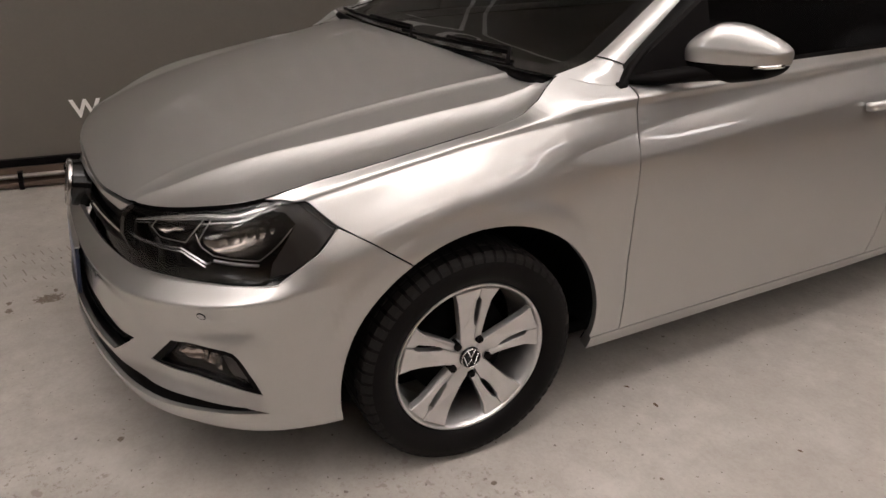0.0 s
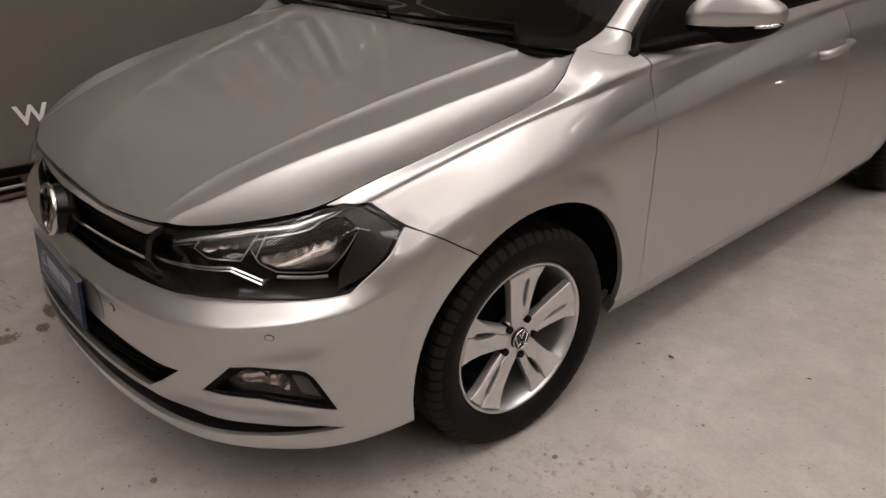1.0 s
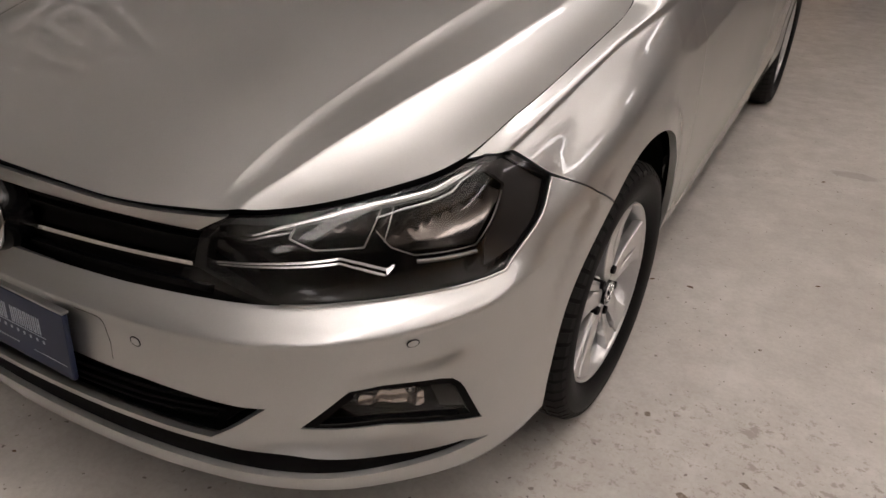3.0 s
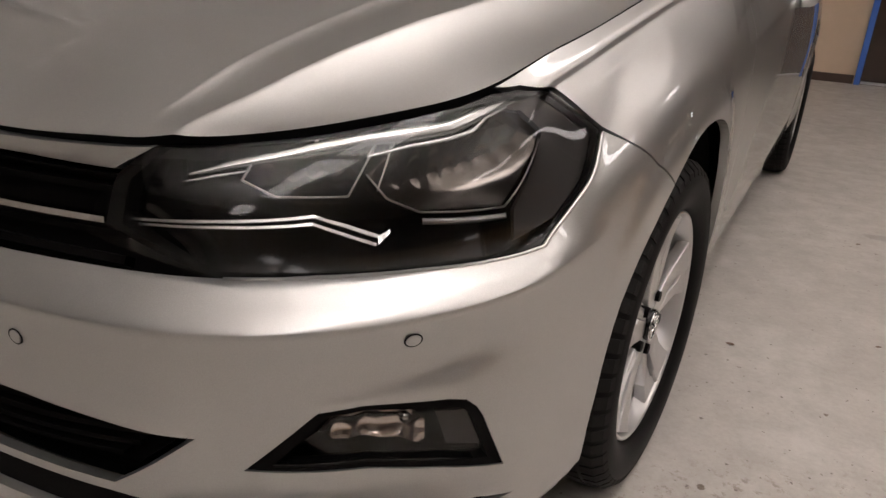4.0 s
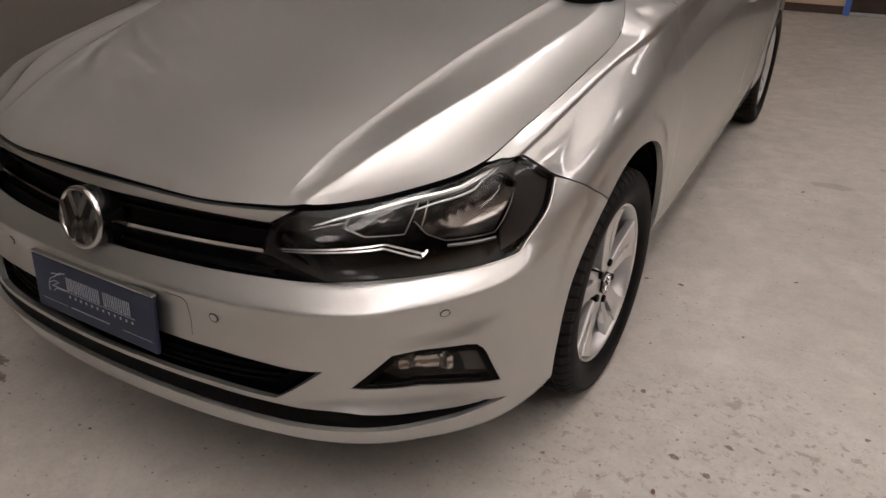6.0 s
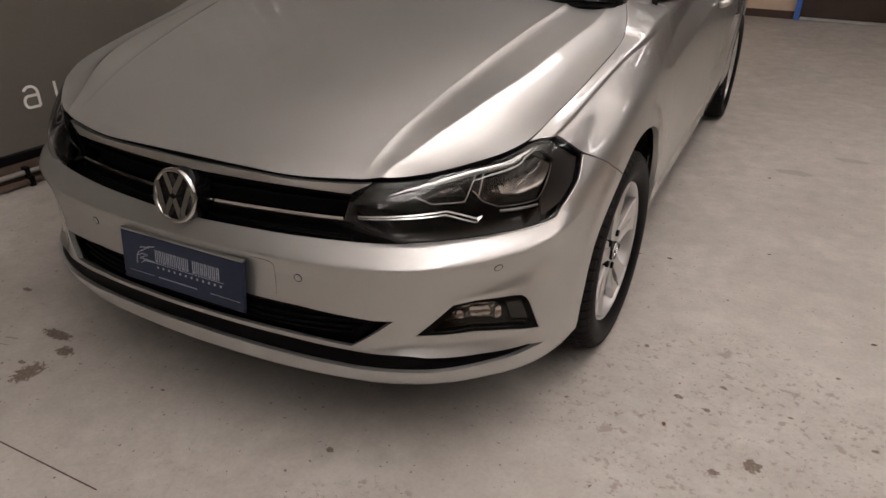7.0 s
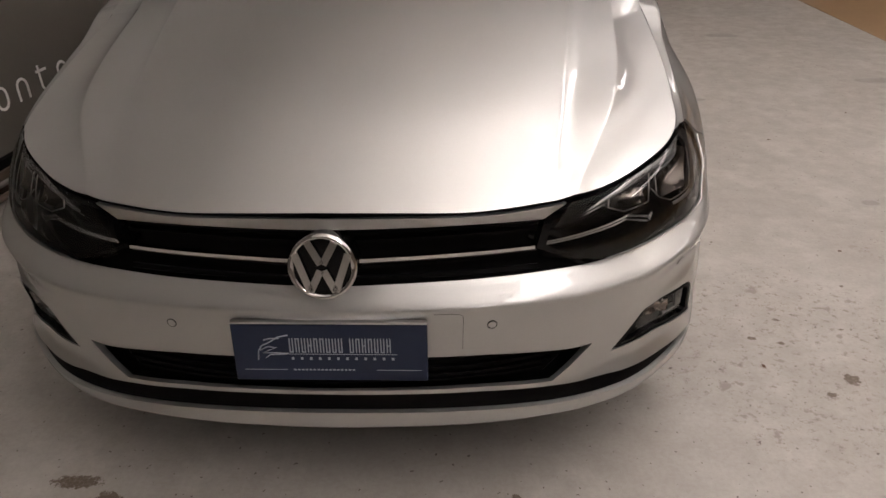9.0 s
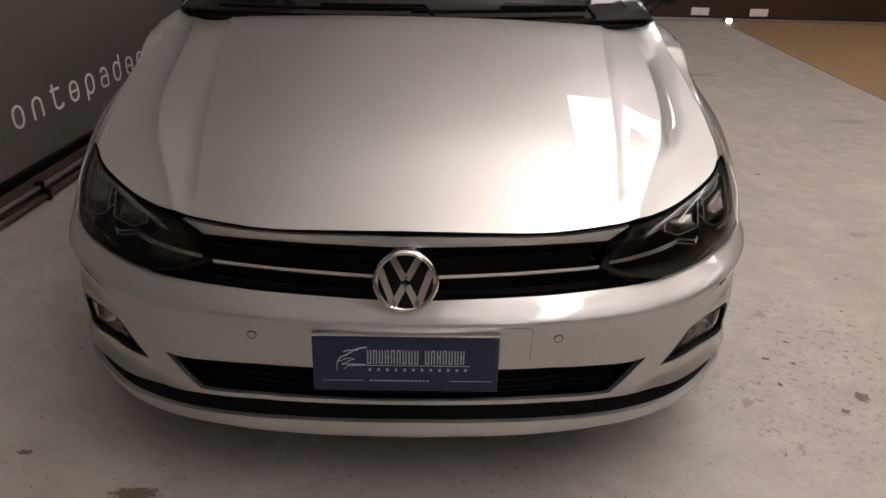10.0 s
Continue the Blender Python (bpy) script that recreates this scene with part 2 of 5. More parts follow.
def make_plan():
    p = np.array(PLAN)
    out = []
    for i in range(2, len(p) - 2):
        a, b, c, d = p[i - 1], p[i], p[i + 1], p[i + 2]
        ta, tb, tc = [np.linalg.norm(q) ** 0.5 for q in (b - a, c - b, d - c)]
        m1 = tb * ((b - a) / ta - (c - a) / (ta + tb) + (c - b) / tb)
        m2 = tb * ((c - b) / tb - (d - b) / (tb + tc) + (d - c) / tc)
        for t in np.linspace(0, 1, 40, endpoint=False):
            out.append((2 * t**3 - 3 * t**2 + 1) * b + (t**3 - 2 * t**2 + t) * m1 + (3 * t**2 - 2 * t**3) * c + (t**3 - t**2) * m2)
    out = np.array(out)
    s = np.concatenate([[0], np.cumsum(np.linalg.norm(np.diff(out, axis=0), axis=1))])
    tan = np.gradient(out, axis=0)
    for _ in range(6):
        tan[1:-1] = (tan[:-2] + tan[1:-1] + tan[2:]) / 3
    tan[0] = (1, 0)
    nor = np.stack([tan[:, 1], -tan[:, 0]], 1)
    nor /= np.linalg.norm(nor, axis=1)[:, None]
    return s, out, nor


PLAN_S, PLAN_P, PLAN_N = make_plan()
S_END = PLAN_S[-1]


def smooth(a, b, x):
    t = np.clip((np.asarray(x, float) - a) / (b - a), 0, 1)
    return t * t * (3 - 2 * t)


CREST_Y, CREST_Z = (0.0, 0.035, 0.06, 0.11, 0.2, 0.4, 0.7, 1.04, 1.1), (0.66, 0.686, 0.702, 0.727, 0.764, 0.821, 0.885, 0.938, 0.943)


def bonnet_front(x):
    return 0.035 + 0.27 * np.asarray(x) ** 2


def bonnet_crease(y):
    return hermite((0.0, 0.1, 0.2, 0.33, 0.57, 0.8, 1.1), (0.425, 0.438, 0.450, 0.472, 0.505, 0.535, 0.575), y)


def bonnet_fold(y):
    return hermite((0.0, 0.12, 0.2, 0.34, 0.57, 0.82, 1.03, 1.1), (0.455, 0.485, 0.520, 0.578, 0.628, 0.658, 0.682, 0.690), y)


def bonnet_z(x, y, corner=True):
    """Height of the bonnet: a crowned middle, a ridge and a fold on each side, and falling flanks."""
    x, y = np.abs(np.asarray(x, float)), np.asarray(y, float)
    ye = y - bonnet_front(x) + 0.035
    z = hermite(CREST_Y, CREST_Z, ye)
    xc = bonnet_crease(y)
    z = z + 0.012 * (1 - np.minimum(x / xc, 1) ** 2) * smooth(0.05, 0.3, ye)
    xf = bonnet_fold(y)
    w = xf - xc
    t = np.clip((x - xc) / w, 0, 1)
    d1 = hermite((0.06, 0.1, 0.2, 0.33, 0.6, 0.88, 1.06), (0.0, -0.004, -0.008, -0.0145, -0.001, 0.008, 0.012), y)
    z = z - d1 * t - 0.0060 * smooth(0.03, 0.12, ye) * (1 - (1 - np.clip((x - xc) / 0.036, 0, 1)) ** 2)
    # the crease itself stands slightly proud
    z = z + 0.0008 * np.exp(-((x - xc) / 0.006) ** 2) * smooth(0.02, 0.10, ye)
    # the flank is steep beside the fold and flattens towards the shut line
    fall = hermite((0.06, 0.1, 0.2, 0.33, 0.57, 0.88, 1.06), (0.002, 0.005, 0.010, 0.0255, 0.026, 0.024, 0.022), y)
    wide = hermite((0.0, 0.12, 0.2, 0.33, 0.57, 0.88, 1.06), (0.04, 0.07, 0.12, 0.14, 0.122, 0.100, 0.08), y)
    q = np.maximum(x - xf, 0) / wide
    s0 = hermite((0.06, 0.2, 0.33, 0.57, 1.06), (0.20, 0.42, 0.60, 0.70, 0.70), y)
    s1 = (fall / wide - s0 / 3) * 1.5
    z = z - wide * (s1 * q + (s0 - s1) * (1 - (1 - np.minimum(q, 1)) ** 3) / 3)
    if corner:
        h = np.clip((x - xc - 0.04) / (0.73 - xc), 0, 1.6)
        z = z + np.interp(y, (0.90, 0.95, 1.0, 1.06), (0.0, 0.008, 0.034, 0.104)) * h ** 2
    return z


# rails: along the car's length s, the offset from the plan and the height
RAIL_V = (0.15, 0.20, 0.26, 0.32, 0.39, 0.455, 0.504, 0.514, 0.545, 0.585, 0.648, 0.656, 0.672, 0.73)
RAILS = [
    ((0, -.09, .195), (.3, -.09, .190), (.7, -.08, .183), (1.0, -.045, .188), (1.4, -.05, .19), (1.8, -.05, .19), (4.0, -.05, .20), (4.8, -.08, .22)),
    ((0, .026, .2335), (.3, .018, .228), (.5, .006, .2195), (.8, -.001, .219), (1.0, .001, .2245), (1.4, -.018, .235), (1.8, -.022, .245), (4.0, -.02, .25), (4.8, -.01, .27)),
    ((0, .036, .280), (.3, .028, .275), (.5, .018, .268), (.7, .013, .265), (1.0, .006, .275), (1.4, -.004, .29), (1.8, -.012, .295), (4.0, -.01, .30), (4.8, 0, .33)),
    ((0, .034, .332), (.3, .024, .328), (.48, .006, .32), (.6, -.014, .323), (.72, -.013, .326), (.85, -.004, .33), (1.0, .004, .338), (1.4, .004, .36), (1.8, -.004, .37), (4.0, 0, .37), (4.8, .01, .40)),
    ((0, .004, .392), (.48, -.003, .395), (.6, -.015, .397), (.72, -.014, .398), (.85, .002, .402), (1.0, .001, .412), (1.4, .010, .45), (1.8, .0, .46), (4.0, .004, .46), (4.8, .01, .48)),
    ((0, -.004, .455), (.5, -.006, .465), (.8, -.011, .478), (1.0, .000, .495), (1.4, .013, .53), (1.8, .003, .55), (4.0, .008, .55), (4.8, .0, .56)),
    ((0, .0025, .5065), (.4, .0042, .5105), (.7, .0052, .5265), (.9, .0035, .5465), (1.05, .0012, .571), (1.2, .012, .591), (1.42, .0155, .602), (1.8, .004, .617), (4.0, .008, .622), (4.8, -.008, .632)),
    ((0, .0005, .511), (.4, .002, .515), (.7, .003, .531), (.9, .001, .551), (1.05, .0, .578), (1.2, .012, .60), (1.42, .015, .61), (1.8, .004, .625), (4.0, .008, .63), (4.8, -.01, .64)),
    ((0, -.0165, .541), (.4, -.0265, .545), (.7, -.0285, .5575), (.9, -.0275, .576), (1.05, -.010, .620), (1.2, .004, .652), (1.42, .008, .68), (1.8, .001, .70), (4.0, .004, .70), (4.8, -.03, .72)),
    ((0, -.026, .566), (.4, -.050, .570), (.7, -.052, .580), (.9, -.046, .600), (1.05, -.026, .655), (1.2, -.027, .702), (1.42, -.018, .742), (1.62, -.007, .762), (1.8, -.004, .775), (4.0, -.004, .785), (4.8, -.06, .80)),
    ((0, -.046, .648), (.4, -.060, .648), (.7, -.083, .656), (.9, -.070, .690), (1.05, -.066, .728), (1.2, -.068, .762), (1.42, -.060, .806), (1.66, -.044, .858), (1.8, -.041, .870), (2.6, -.039, .894), (4.0, -.045, .92), (4.8, -.11, .92)),
    ((0, -.049, .660), (.4, -.064, .660), (.7, -.087, .668), (.9, -.074, .702), (1.05, -.069, .741), (1.2, -.071, .776), (1.42, -.063, .821), (1.66, -.047, .875), (1.8, -.044, .887), (2.6, -.042, .909), (4.0, -.056, .935), (4.8, -.13, .93)),
    ((0, -.057, .690), (.24, -.056, .690), (.46, -.069, .690), (.7, -.092, .690), (.93, -.096, .730), (1.1, -.108, .760), (1.3, -.108, .80), (1.54, -.104, .85), (1.62, -.116, .88), (1.70, -.140, .945), (1.79, -.112, .926), (1.86, -.099, .918), (2.2, -.100, .928), (3.0, -.096, .948), (4.0, -.11, .97), (4.8, -.2, .96)),
]
S_BON = 1.70  # where the bonnet's shut line reaches the windscreen


def rail_tables():
    a = np.arange(0, S_END + 0.004, 0.002)
    x, y = np.interp(a, PLAN_S, PLAN_P[:, 0]), np.interp(a, PLAN_S, PLAN_P[:, 1])
    nx, ny = np.interp(a, PLAN_S, PLAN_N[:, 0]), np.interp(a, PLAN_S, PLAN_N[:, 1])
    off = np.array([hermite([k[0] for k in r], [k[1] for k in r], a) for r in RAILS])
    zed = np.array([hermite([k[0] for k in r], [k[2] for k in r], a) for r in RAILS])
    tx, ty = x + nx * off[-1], y + ny * off[-1]
    zed[-1] = np.where(a < S_BON + 0.02, bonnet_z(tx, ty) - 0.0008, zed[-1])
    # even out the sides lengthways
    k = np.exp(-0.5 * (np.arange(-60, 61) / 22.0) ** 2)
    k /= k.sum()
    w = smooth(1.10, 1.24, a) * (1 - smooth(1.5, 1.6, a))
    w2 = smooth(1.10, 1.24, a)
    for q in (off, zed):
        for i in range(len(q)):
            soft = np.convolve(np.pad(q[i], 60, mode="edge"), k, mode="valid")
            ww = w if i == len(q) - 1 else w2
            q[i] = q[i] * (1 - ww) + soft * ww
    # towards the front the shoulder groove is narrow and runs close under the shut line
    near = smooth(0.92, 1.03, a) * (1 - smooth(1.40, 1.66, a))
    for q in (off, zed):
        gap = q[11] - q[10]
        q[11] += 0.32 * near * (q[12] - q[11])
        q[10] = q[11] - gap * (1 - 0.45 * near)
    # one more rail keeps the flank full right up to the shoulder groove
    do, dz = off[10] - off[9], zed[10] - zed[9]
    tilt, step = 1.35 * np.arctan2(-do, dz), 0.113 * np.hypot(do, dz)
    off = np.insert(off, 10, off[10] + np.sin(tilt) * step, axis=0)
    zed = np.insert(zed, 10, zed[10] - np.cos(tilt) * step, axis=0)
    h = np.diff(np.array(RAIL_V))[:, None]

    def slopes(q):
        d = np.diff(q, axis=0) / h
        m = np.zeros_like(q)
        m[0], m[-1] = d[0], d[-1]
        w1, w2 = 2 * h[1:] + h[:-1], h[1:] + 2 * h[:-1]
        with np.errstate(divide="ignore", invalid="ignore"):
            hm = (w1 + w2) / (w1 / d[:-1] + w2 / d[1:])
        m[1:-1] = np.where(d[:-1] * d[1:] > 0, hm, 0)
        return m
    return np.stack([x, y, nx, ny]), off, slopes(off), zed, slopes(zed)


T_PLAN, T_OFF, T_OFFM, T_Z, T_ZM = rail_tables()


def rail_blend(s, v):
    s, v = np.atleast_1d(np.asarray(s, float)), np.atleast_1d(np.asarray(v, float))
    side, a = np.where(s < 0, -1.0, 1.0), np.clip(np.abs(s), 0, S_END)
    f = a / 0.002
    i = np.minimum(f.astype(int), T_PLAN.shape[1] - 2)
    f = f - i
    x, y, nx, ny = T_PLAN[:, i] * (1 - f) + T_PLAN[:, i + 1] * f
    rv = np.array(RAIL_V)
    k = np.clip(np.searchsorted(rv, v) - 1, 0, len(rv) - 2)
    h = rv[k + 1] - rv[k]
    t = (np.clip(v, rv[0], rv[-1]) - rv[k]) / h
    c = ((1 + 2 * t) * (1 - t) ** 2, t * (1 - t) ** 2 * h, t * t * (3 - 2 * t), t * t * (t - 1) * h)

    def across(q, m):
        at = [g[kk, i] * (1 - f) + g[kk, i + 1] * f for g, kk in ((q, k), (m, k), (q, k + 1), (m, k + 1))]
        return sum(cc * g for cc, g in zip(c, at))
    return across(T_OFF, T_OFFM), across(T_Z, T_ZM), a, side, x, y, nx, ny


def skin(s, v, depth=0.0):
    """Points of the body's outer skin; depth is measured inwards."""
    s, v = np.atleast_1d(np.asarray(s, float)), np.atleast_1d(np.asarray(v, float))
    o, z, a, side, x, y, nx, ny = rail_blend(s, v)
    # the sides are rounder than the rails alone
    k = smooth(1.04, 1.15, a) * smooth(0.36, 0.44, v) * (1 - smooth(0.58, 0.65, v))
    if np.any(k > 0):
        near = [rail_blend(s, v + d)[:2] for d in (-.042, -.028, -.014, .014, .028, .042)]
        w = (.08, .14, .18, .18, .14, .08)
        o = o * (1 - k) + k * (.2 * o + sum(c * q[0] for c, q in zip(w, near)))
        z = z * (1 - k) + k * (.2 * z + sum(c * q[1] for c, q in zip(w, near)))
    # the blade-shaped facet along the doors
    lo = np.interp(a, (1.655, 1.79, 2.0, 2.43, 2.87, 3.7), (.590, .570, .578, .595, .613, .625))
    hi = np.interp(a, (1.655, 2.0, 2.43, 2.9, 3.7), (.592, .617, .640, .660, .672)) + 0.002
    rise = np.interp(a, (1.655, 1.70, 1.80, 2.0, 4.0, 4.4), (0, .004, .011, .020, .024, 0))
    o = o - rise * np.clip((v - lo) / (hi - lo), 0, 1) * (1 - smooth(hi, 0.715, v))
    # the brow over each fog lamp
    o = o + 0.0042 * np.exp(-((v - 0.4235 - 0.09 * (a - 0.76)) / 0.0085) ** 2) * smooth(0.60, 0.74, a) * (1 - smooth(0.83, 0.92, a))
    # lips round the wheel arches
    for cy in (0.800, 3.350):
        r = np.hypot(y - cy, z - 0.293)
        band = smooth(0.97, 1.08, a) * smooth(0.30, 0.44, z) * (1 - smooth(1.62, 1.80, a) * (1 - smooth(2.6, 3.4, a)))
        o = o + 0.0065 * (1 - smooth(0.398, 0.432, r)) * band
        flare = np.maximum(0.010 - 0.10 * (r - 0.362) - o, 0)
        o = o + flare * (1 - smooth(0.395, 0.520, r)) * smooth(0.97, 1.06, a) * smooth(0.24, 0.36, z) * (1 - 0.8 * smooth(1.62, 1.80, a) * (1 - smooth(2.6, 3.4, a)))
    p = np.stack([(x + nx * o) * side, y + ny * o, z], 1)
    if np.any(np.asarray(depth) != 0):
        p = p - skin_normal(s, v) * np.broadcast_to(np.asarray(depth, float), s.shape)[:, None]
    return p


def skin_normal(s, v, e=0.004):
    s, v = np.atleast_1d(np.asarray(s, float)), np.atleast_1d(np.asarray(v, float))
    v0, v1 = np.maximum(v - e, RAIL_V[0]), np.minimum(v + e, RAIL_V[-1])
    n = np.cross(skin(s + e, v) - skin(s - e, v), skin(s, v1) - skin(s, v0))
    return n / np.maximum(np.linalg.norm(n, axis=1), 1e-9)[:, None]

# ---- mesh helpers ----
from mathutils.geometry import delaunay_2d_cdt


def part(name, bm, mat, parent=None, label="", smooth_faces=True):
    me = bpy.data.meshes.new(name)
    bm.to_mesh(me)
    bm.free()
    if smooth_faces:
        me.shade_smooth()
    me.materials.append(mat)
    ob = new(name, me)
    ob.parent = parent
    if label:
        ob["label"] = label
    return ob


def raw(name, verts, faces, mat, parent=None, label="", normals=None, flat=False):
    me = bpy.data.meshes.new(name)
    me.from_pydata([tuple(v) for v in verts], [], [tuple(int(i) for i in f) for f in faces])
    me.materials.append(mat)
    if not flat:
        me.shade_smooth()
    if normals is not None:
        me.normals_split_custom_set_from_vertices([tuple(n) for n in normals])
    me.update()
    ob = new(name, me)
    ob.parent = parent
    if label:
        ob["label"] = label
    return ob


def empty(name, label="", category="", group="", kind="", at=(0, 0, 0)):
    ob = new(name)
    ob.empty_display_size = 0.1
    ob.location = at
    return tagged(ob, label, category, group, kind)


def inside(poly, pts):
    poly, pts = np.asarray(poly), np.asarray(pts)
    x, y = pts[:, 0], pts[:, 1]
    hit = np.zeros(len(pts), bool)
    for (x1, y1), (x2, y2) in zip(poly, np.roll(poly, -1, axis=0)):
        c = ((y1 > y) != (y2 > y)) & (x < (x2 - x1) * (y - y1) / (y2 - y1 + 1e-15) + x1)
        hit ^= c
    return hit


def resample(poly, step):
    out = []
    for a, b in zip(poly, list(poly[1:]) + [poly[0]]):
        a, b = np.array(a, float), np.array(b, float)
        n = max(1, int(np.ceil(np.linalg.norm(b - a) / step)))
        out += [tuple(a + (b - a) * k / n) for k in range(n)]
    return out


def edge_distance(poly, pts):
    d = np.full(len(pts), 9.0)
    for a, b in zip(np.asarray(poly), np.roll(np.asarray(poly), -1, axis=0)):
        ab = b - a
        t = np.clip(((pts - a) @ ab) / (ab @ ab + 1e-15), 0, 1)
        d = np.minimum(d, np.linalg.norm(pts - (a + t[:, None] * ab), axis=1))
    return d


def triangulate(outline, holes=(), step=0.015, lines=()):
    loops = [resample(p, step) for p in (outline, *holes)]
    pts, edges = [], []
    for lp in loops:
        n = len(pts)
        pts += lp
        edges += [(n + i, n + (i + 1) % len(lp)) for i in range(len(lp))]
    o = np.asarray(outline)
    lo, hi = o.min(0), o.max(0)
    gx, gy = np.meshgrid(np.arange(lo[0] + step / 2, hi[0], step), np.arange(lo[1] + step / 2, hi[1], step))
    g = np.stack([gx.ravel(), gy.ravel()], 1)
    if len(g):
        ok = inside(outline, g)
        for h in holes:
            ok &= ~inside(h, g)
        g = g[ok]
    if len(g):
        d = edge_distance(loops[0], g)
        for lp in loops[1:]:
            d = np.minimum(d, edge_distance(lp, g))
        g = g[d > step * 0.45]
    # tight rows of points along creases
    for ln in lines:
        rows = []
        for a, b in zip(ln, ln[1:]):
            a, b = np.array(a, float), np.array(b, float)
            n = max(1, int(np.linalg.norm(b - a) / (step * .8)))
            side = np.array([a[1] - b[1], b[0] - a[0]]) / np.linalg.norm(b - a)
            rows += [a + (b - a) * k / n + side * w for k in range(n) for w in (-.0035, 0, .0035)]
        rows = np.array(rows)
        ok = inside(outline, rows)
        for h in holes:
            ok &= ~inside(h, rows)
        rows = rows[ok]
        if not len(rows):
            continue
        for lp in loops:
            rows = rows[edge_distance(lp, rows) > step * .3]
        d = np.full(len(g), 9.0)
        for a, b in zip(np.array(ln[:-1], float), np.array(ln[1:], float)):
            ab = b - a
            t = np.clip(((g - a) @ ab) / (ab @ ab), 0, 1)
            d = np.minimum(d, np.linalg.norm(g - (a + t[:, None] * ab), axis=1))
        g = np.concatenate([g[d > .0035 + step * .45], rows])
    allp = [Vector(p) for p in pts] + [Vector(p) for p in g]
    vs, es, fs, *_ = delaunay_2d_cdt(allp, edges, [], 0, 1e-7)
    v = np.array([(q.x, q.y) for q in vs])
    f = np.array([t for t in fs if len(t) == 3])
    c = v[f].mean(1)
    ok = inside(loops[0], c)
    for lp in loops[1:]:
        ok &= ~inside(lp, c)
    return v, f[ok]


def sheet(name, fn, nfn, outline, mat, parent, holes=(), step=0.015, skirt=0.012, label="", skirt_mat=None, lines=()):
    """A panel: the part of the surface fn inside the outline, with turned-in edges."""
    v, f = triangulate(outline, holes, step, lines)
    p, n = fn(v[:, 0], v[:, 1]), nfn(v[:, 0], v[:, 1])
    a, b, c = p[f[:, 0]], p[f[:, 1]], p[f[:, 2]]
    fn_dir = np.einsum("ij,ij->i", np.cross(b - a, c - a), n[f[:, 0]])
    if np.median(fn_dir) < 0:
        f = f[:, ::-1]
    verts, norms, faces = list(p), list(n), [tuple(t) for t in f]
    if skirt:
        count = {}
        for t in f:
            for i in range(3):
                e = (t[i], t[(i + 1) % 3])
                key = (min(e), max(e))
                count[key] = None if key in count else e
        for e in count.values():
            if e is None:
                continue
            i, j = e
            k = len(verts)
            out = np.cross(p[j] - p[i], n[i])
            out = out / max(np.linalg.norm(out), 1e-9)
            verts += [p[i], p[j], p[j] - n[j] * skirt, p[i] - n[i] * skirt]
            norms += [out] * 4
            faces.append((k + 1, k, k + 3, k + 2))
    ob = raw(name, verts, faces, mat, parent, label, norms)
    if skirt_mat is not None:
        ob.data.materials.append(skirt_mat)
        for k in range(len(f), len(faces)):
            ob.data.polygons[k].material_index = 1
    return ob


def normal_of(fn, e=.004):
    def n(u, w):
        q = np.cross(fn(u + e, w) - fn(u - e, w), fn(u, w + e) - fn(u, w - e))
        return q / np.maximum(np.linalg.norm(q, axis=1), 1e-9)[:, None]
    return n


def mirror_s(poly):
    return [(-a, b) for a, b in poly]


def both(poly):
    """A closed outline from its half at s >= 0."""
    return list(poly) + [(-a, b) for a, b in reversed(poly) if a > 1e-6]


def box_bm(bm, x0, y0, z0, x1, y1, z1, bevel=0.0, m=None):
    r = bmesh.ops.create_cube(bm, size=1)
    bmesh.ops.scale(bm, vec=(x1 - x0, y1 - y0, z1 - z0), verts=r["verts"])
    bmesh.ops.translate(bm, vec=((x0 + x1) / 2, (y0 + y1) / 2, (z0 + z1) / 2), verts=r["verts"])
    vs = r["verts"]
    if bevel:
        es = list({e for q in vs for e in q.link_edges})
        g = bmesh.ops.bevel(bm, geom=es, offset=bevel, segments=2, profile=0.5, affect="EDGES")
        vs = list({q for fc in g["faces"] for q in fc.verts} | {q for q in vs if q.is_valid})
    if m is not None:
        bmesh.ops.transform(bm, matrix=m, verts=[q for q in vs if q.is_valid])
    return bm


def box(name, x0, y0, z0, x1, y1, z1, mat, parent=None, label="", bevel=0.0, m=None):
    return part(name, box_bm(bmesh.new(), x0, y0, z0, x1, y1, z1, bevel, m), mat, parent, label, smooth_faces=False)


def tube(name, path, radius, mat, parent=None, label="", sides=10, closed=False, squash=1.0):
    """A round bar along a path of points."""
    p = [Vector(q) for q in path]
    n = len(p)
    verts, faces = [], []
    up = Vector((0, 0, 1))
    for i, q in enumerate(p):
        d = (p[(i + 1) % n] - p[i - 1]) if closed else (p[min(i + 1, n - 1)] - p[max(i - 1, 0)])
        d.normalize()
        a = d.cross(up)
        a = a.normalized() if a.length > 1e-4 else Vector((1, 0, 0))
        b = a.cross(d).normalized()
        r = radius[i] if isinstance(radius, (list, tuple)) else radius
        verts += [q + a * math.cos(k * math.tau / sides) * r + b * math.sin(k * math.tau / sides) * r * squash for k in range(sides)]
    for i in range(n if closed else n - 1):
        j = (i + 1) % n
        faces += [(i * sides + k, i * sides + (k + 1) % sides, j * sides + (k + 1) % sides, j * sides + k) for k in range(sides)]
    if not closed:
        faces += [tuple(range(sides))[::-1], tuple((n - 1) * sides + k for k in range(sides))]
    return raw(name, verts, faces, mat, parent, label)


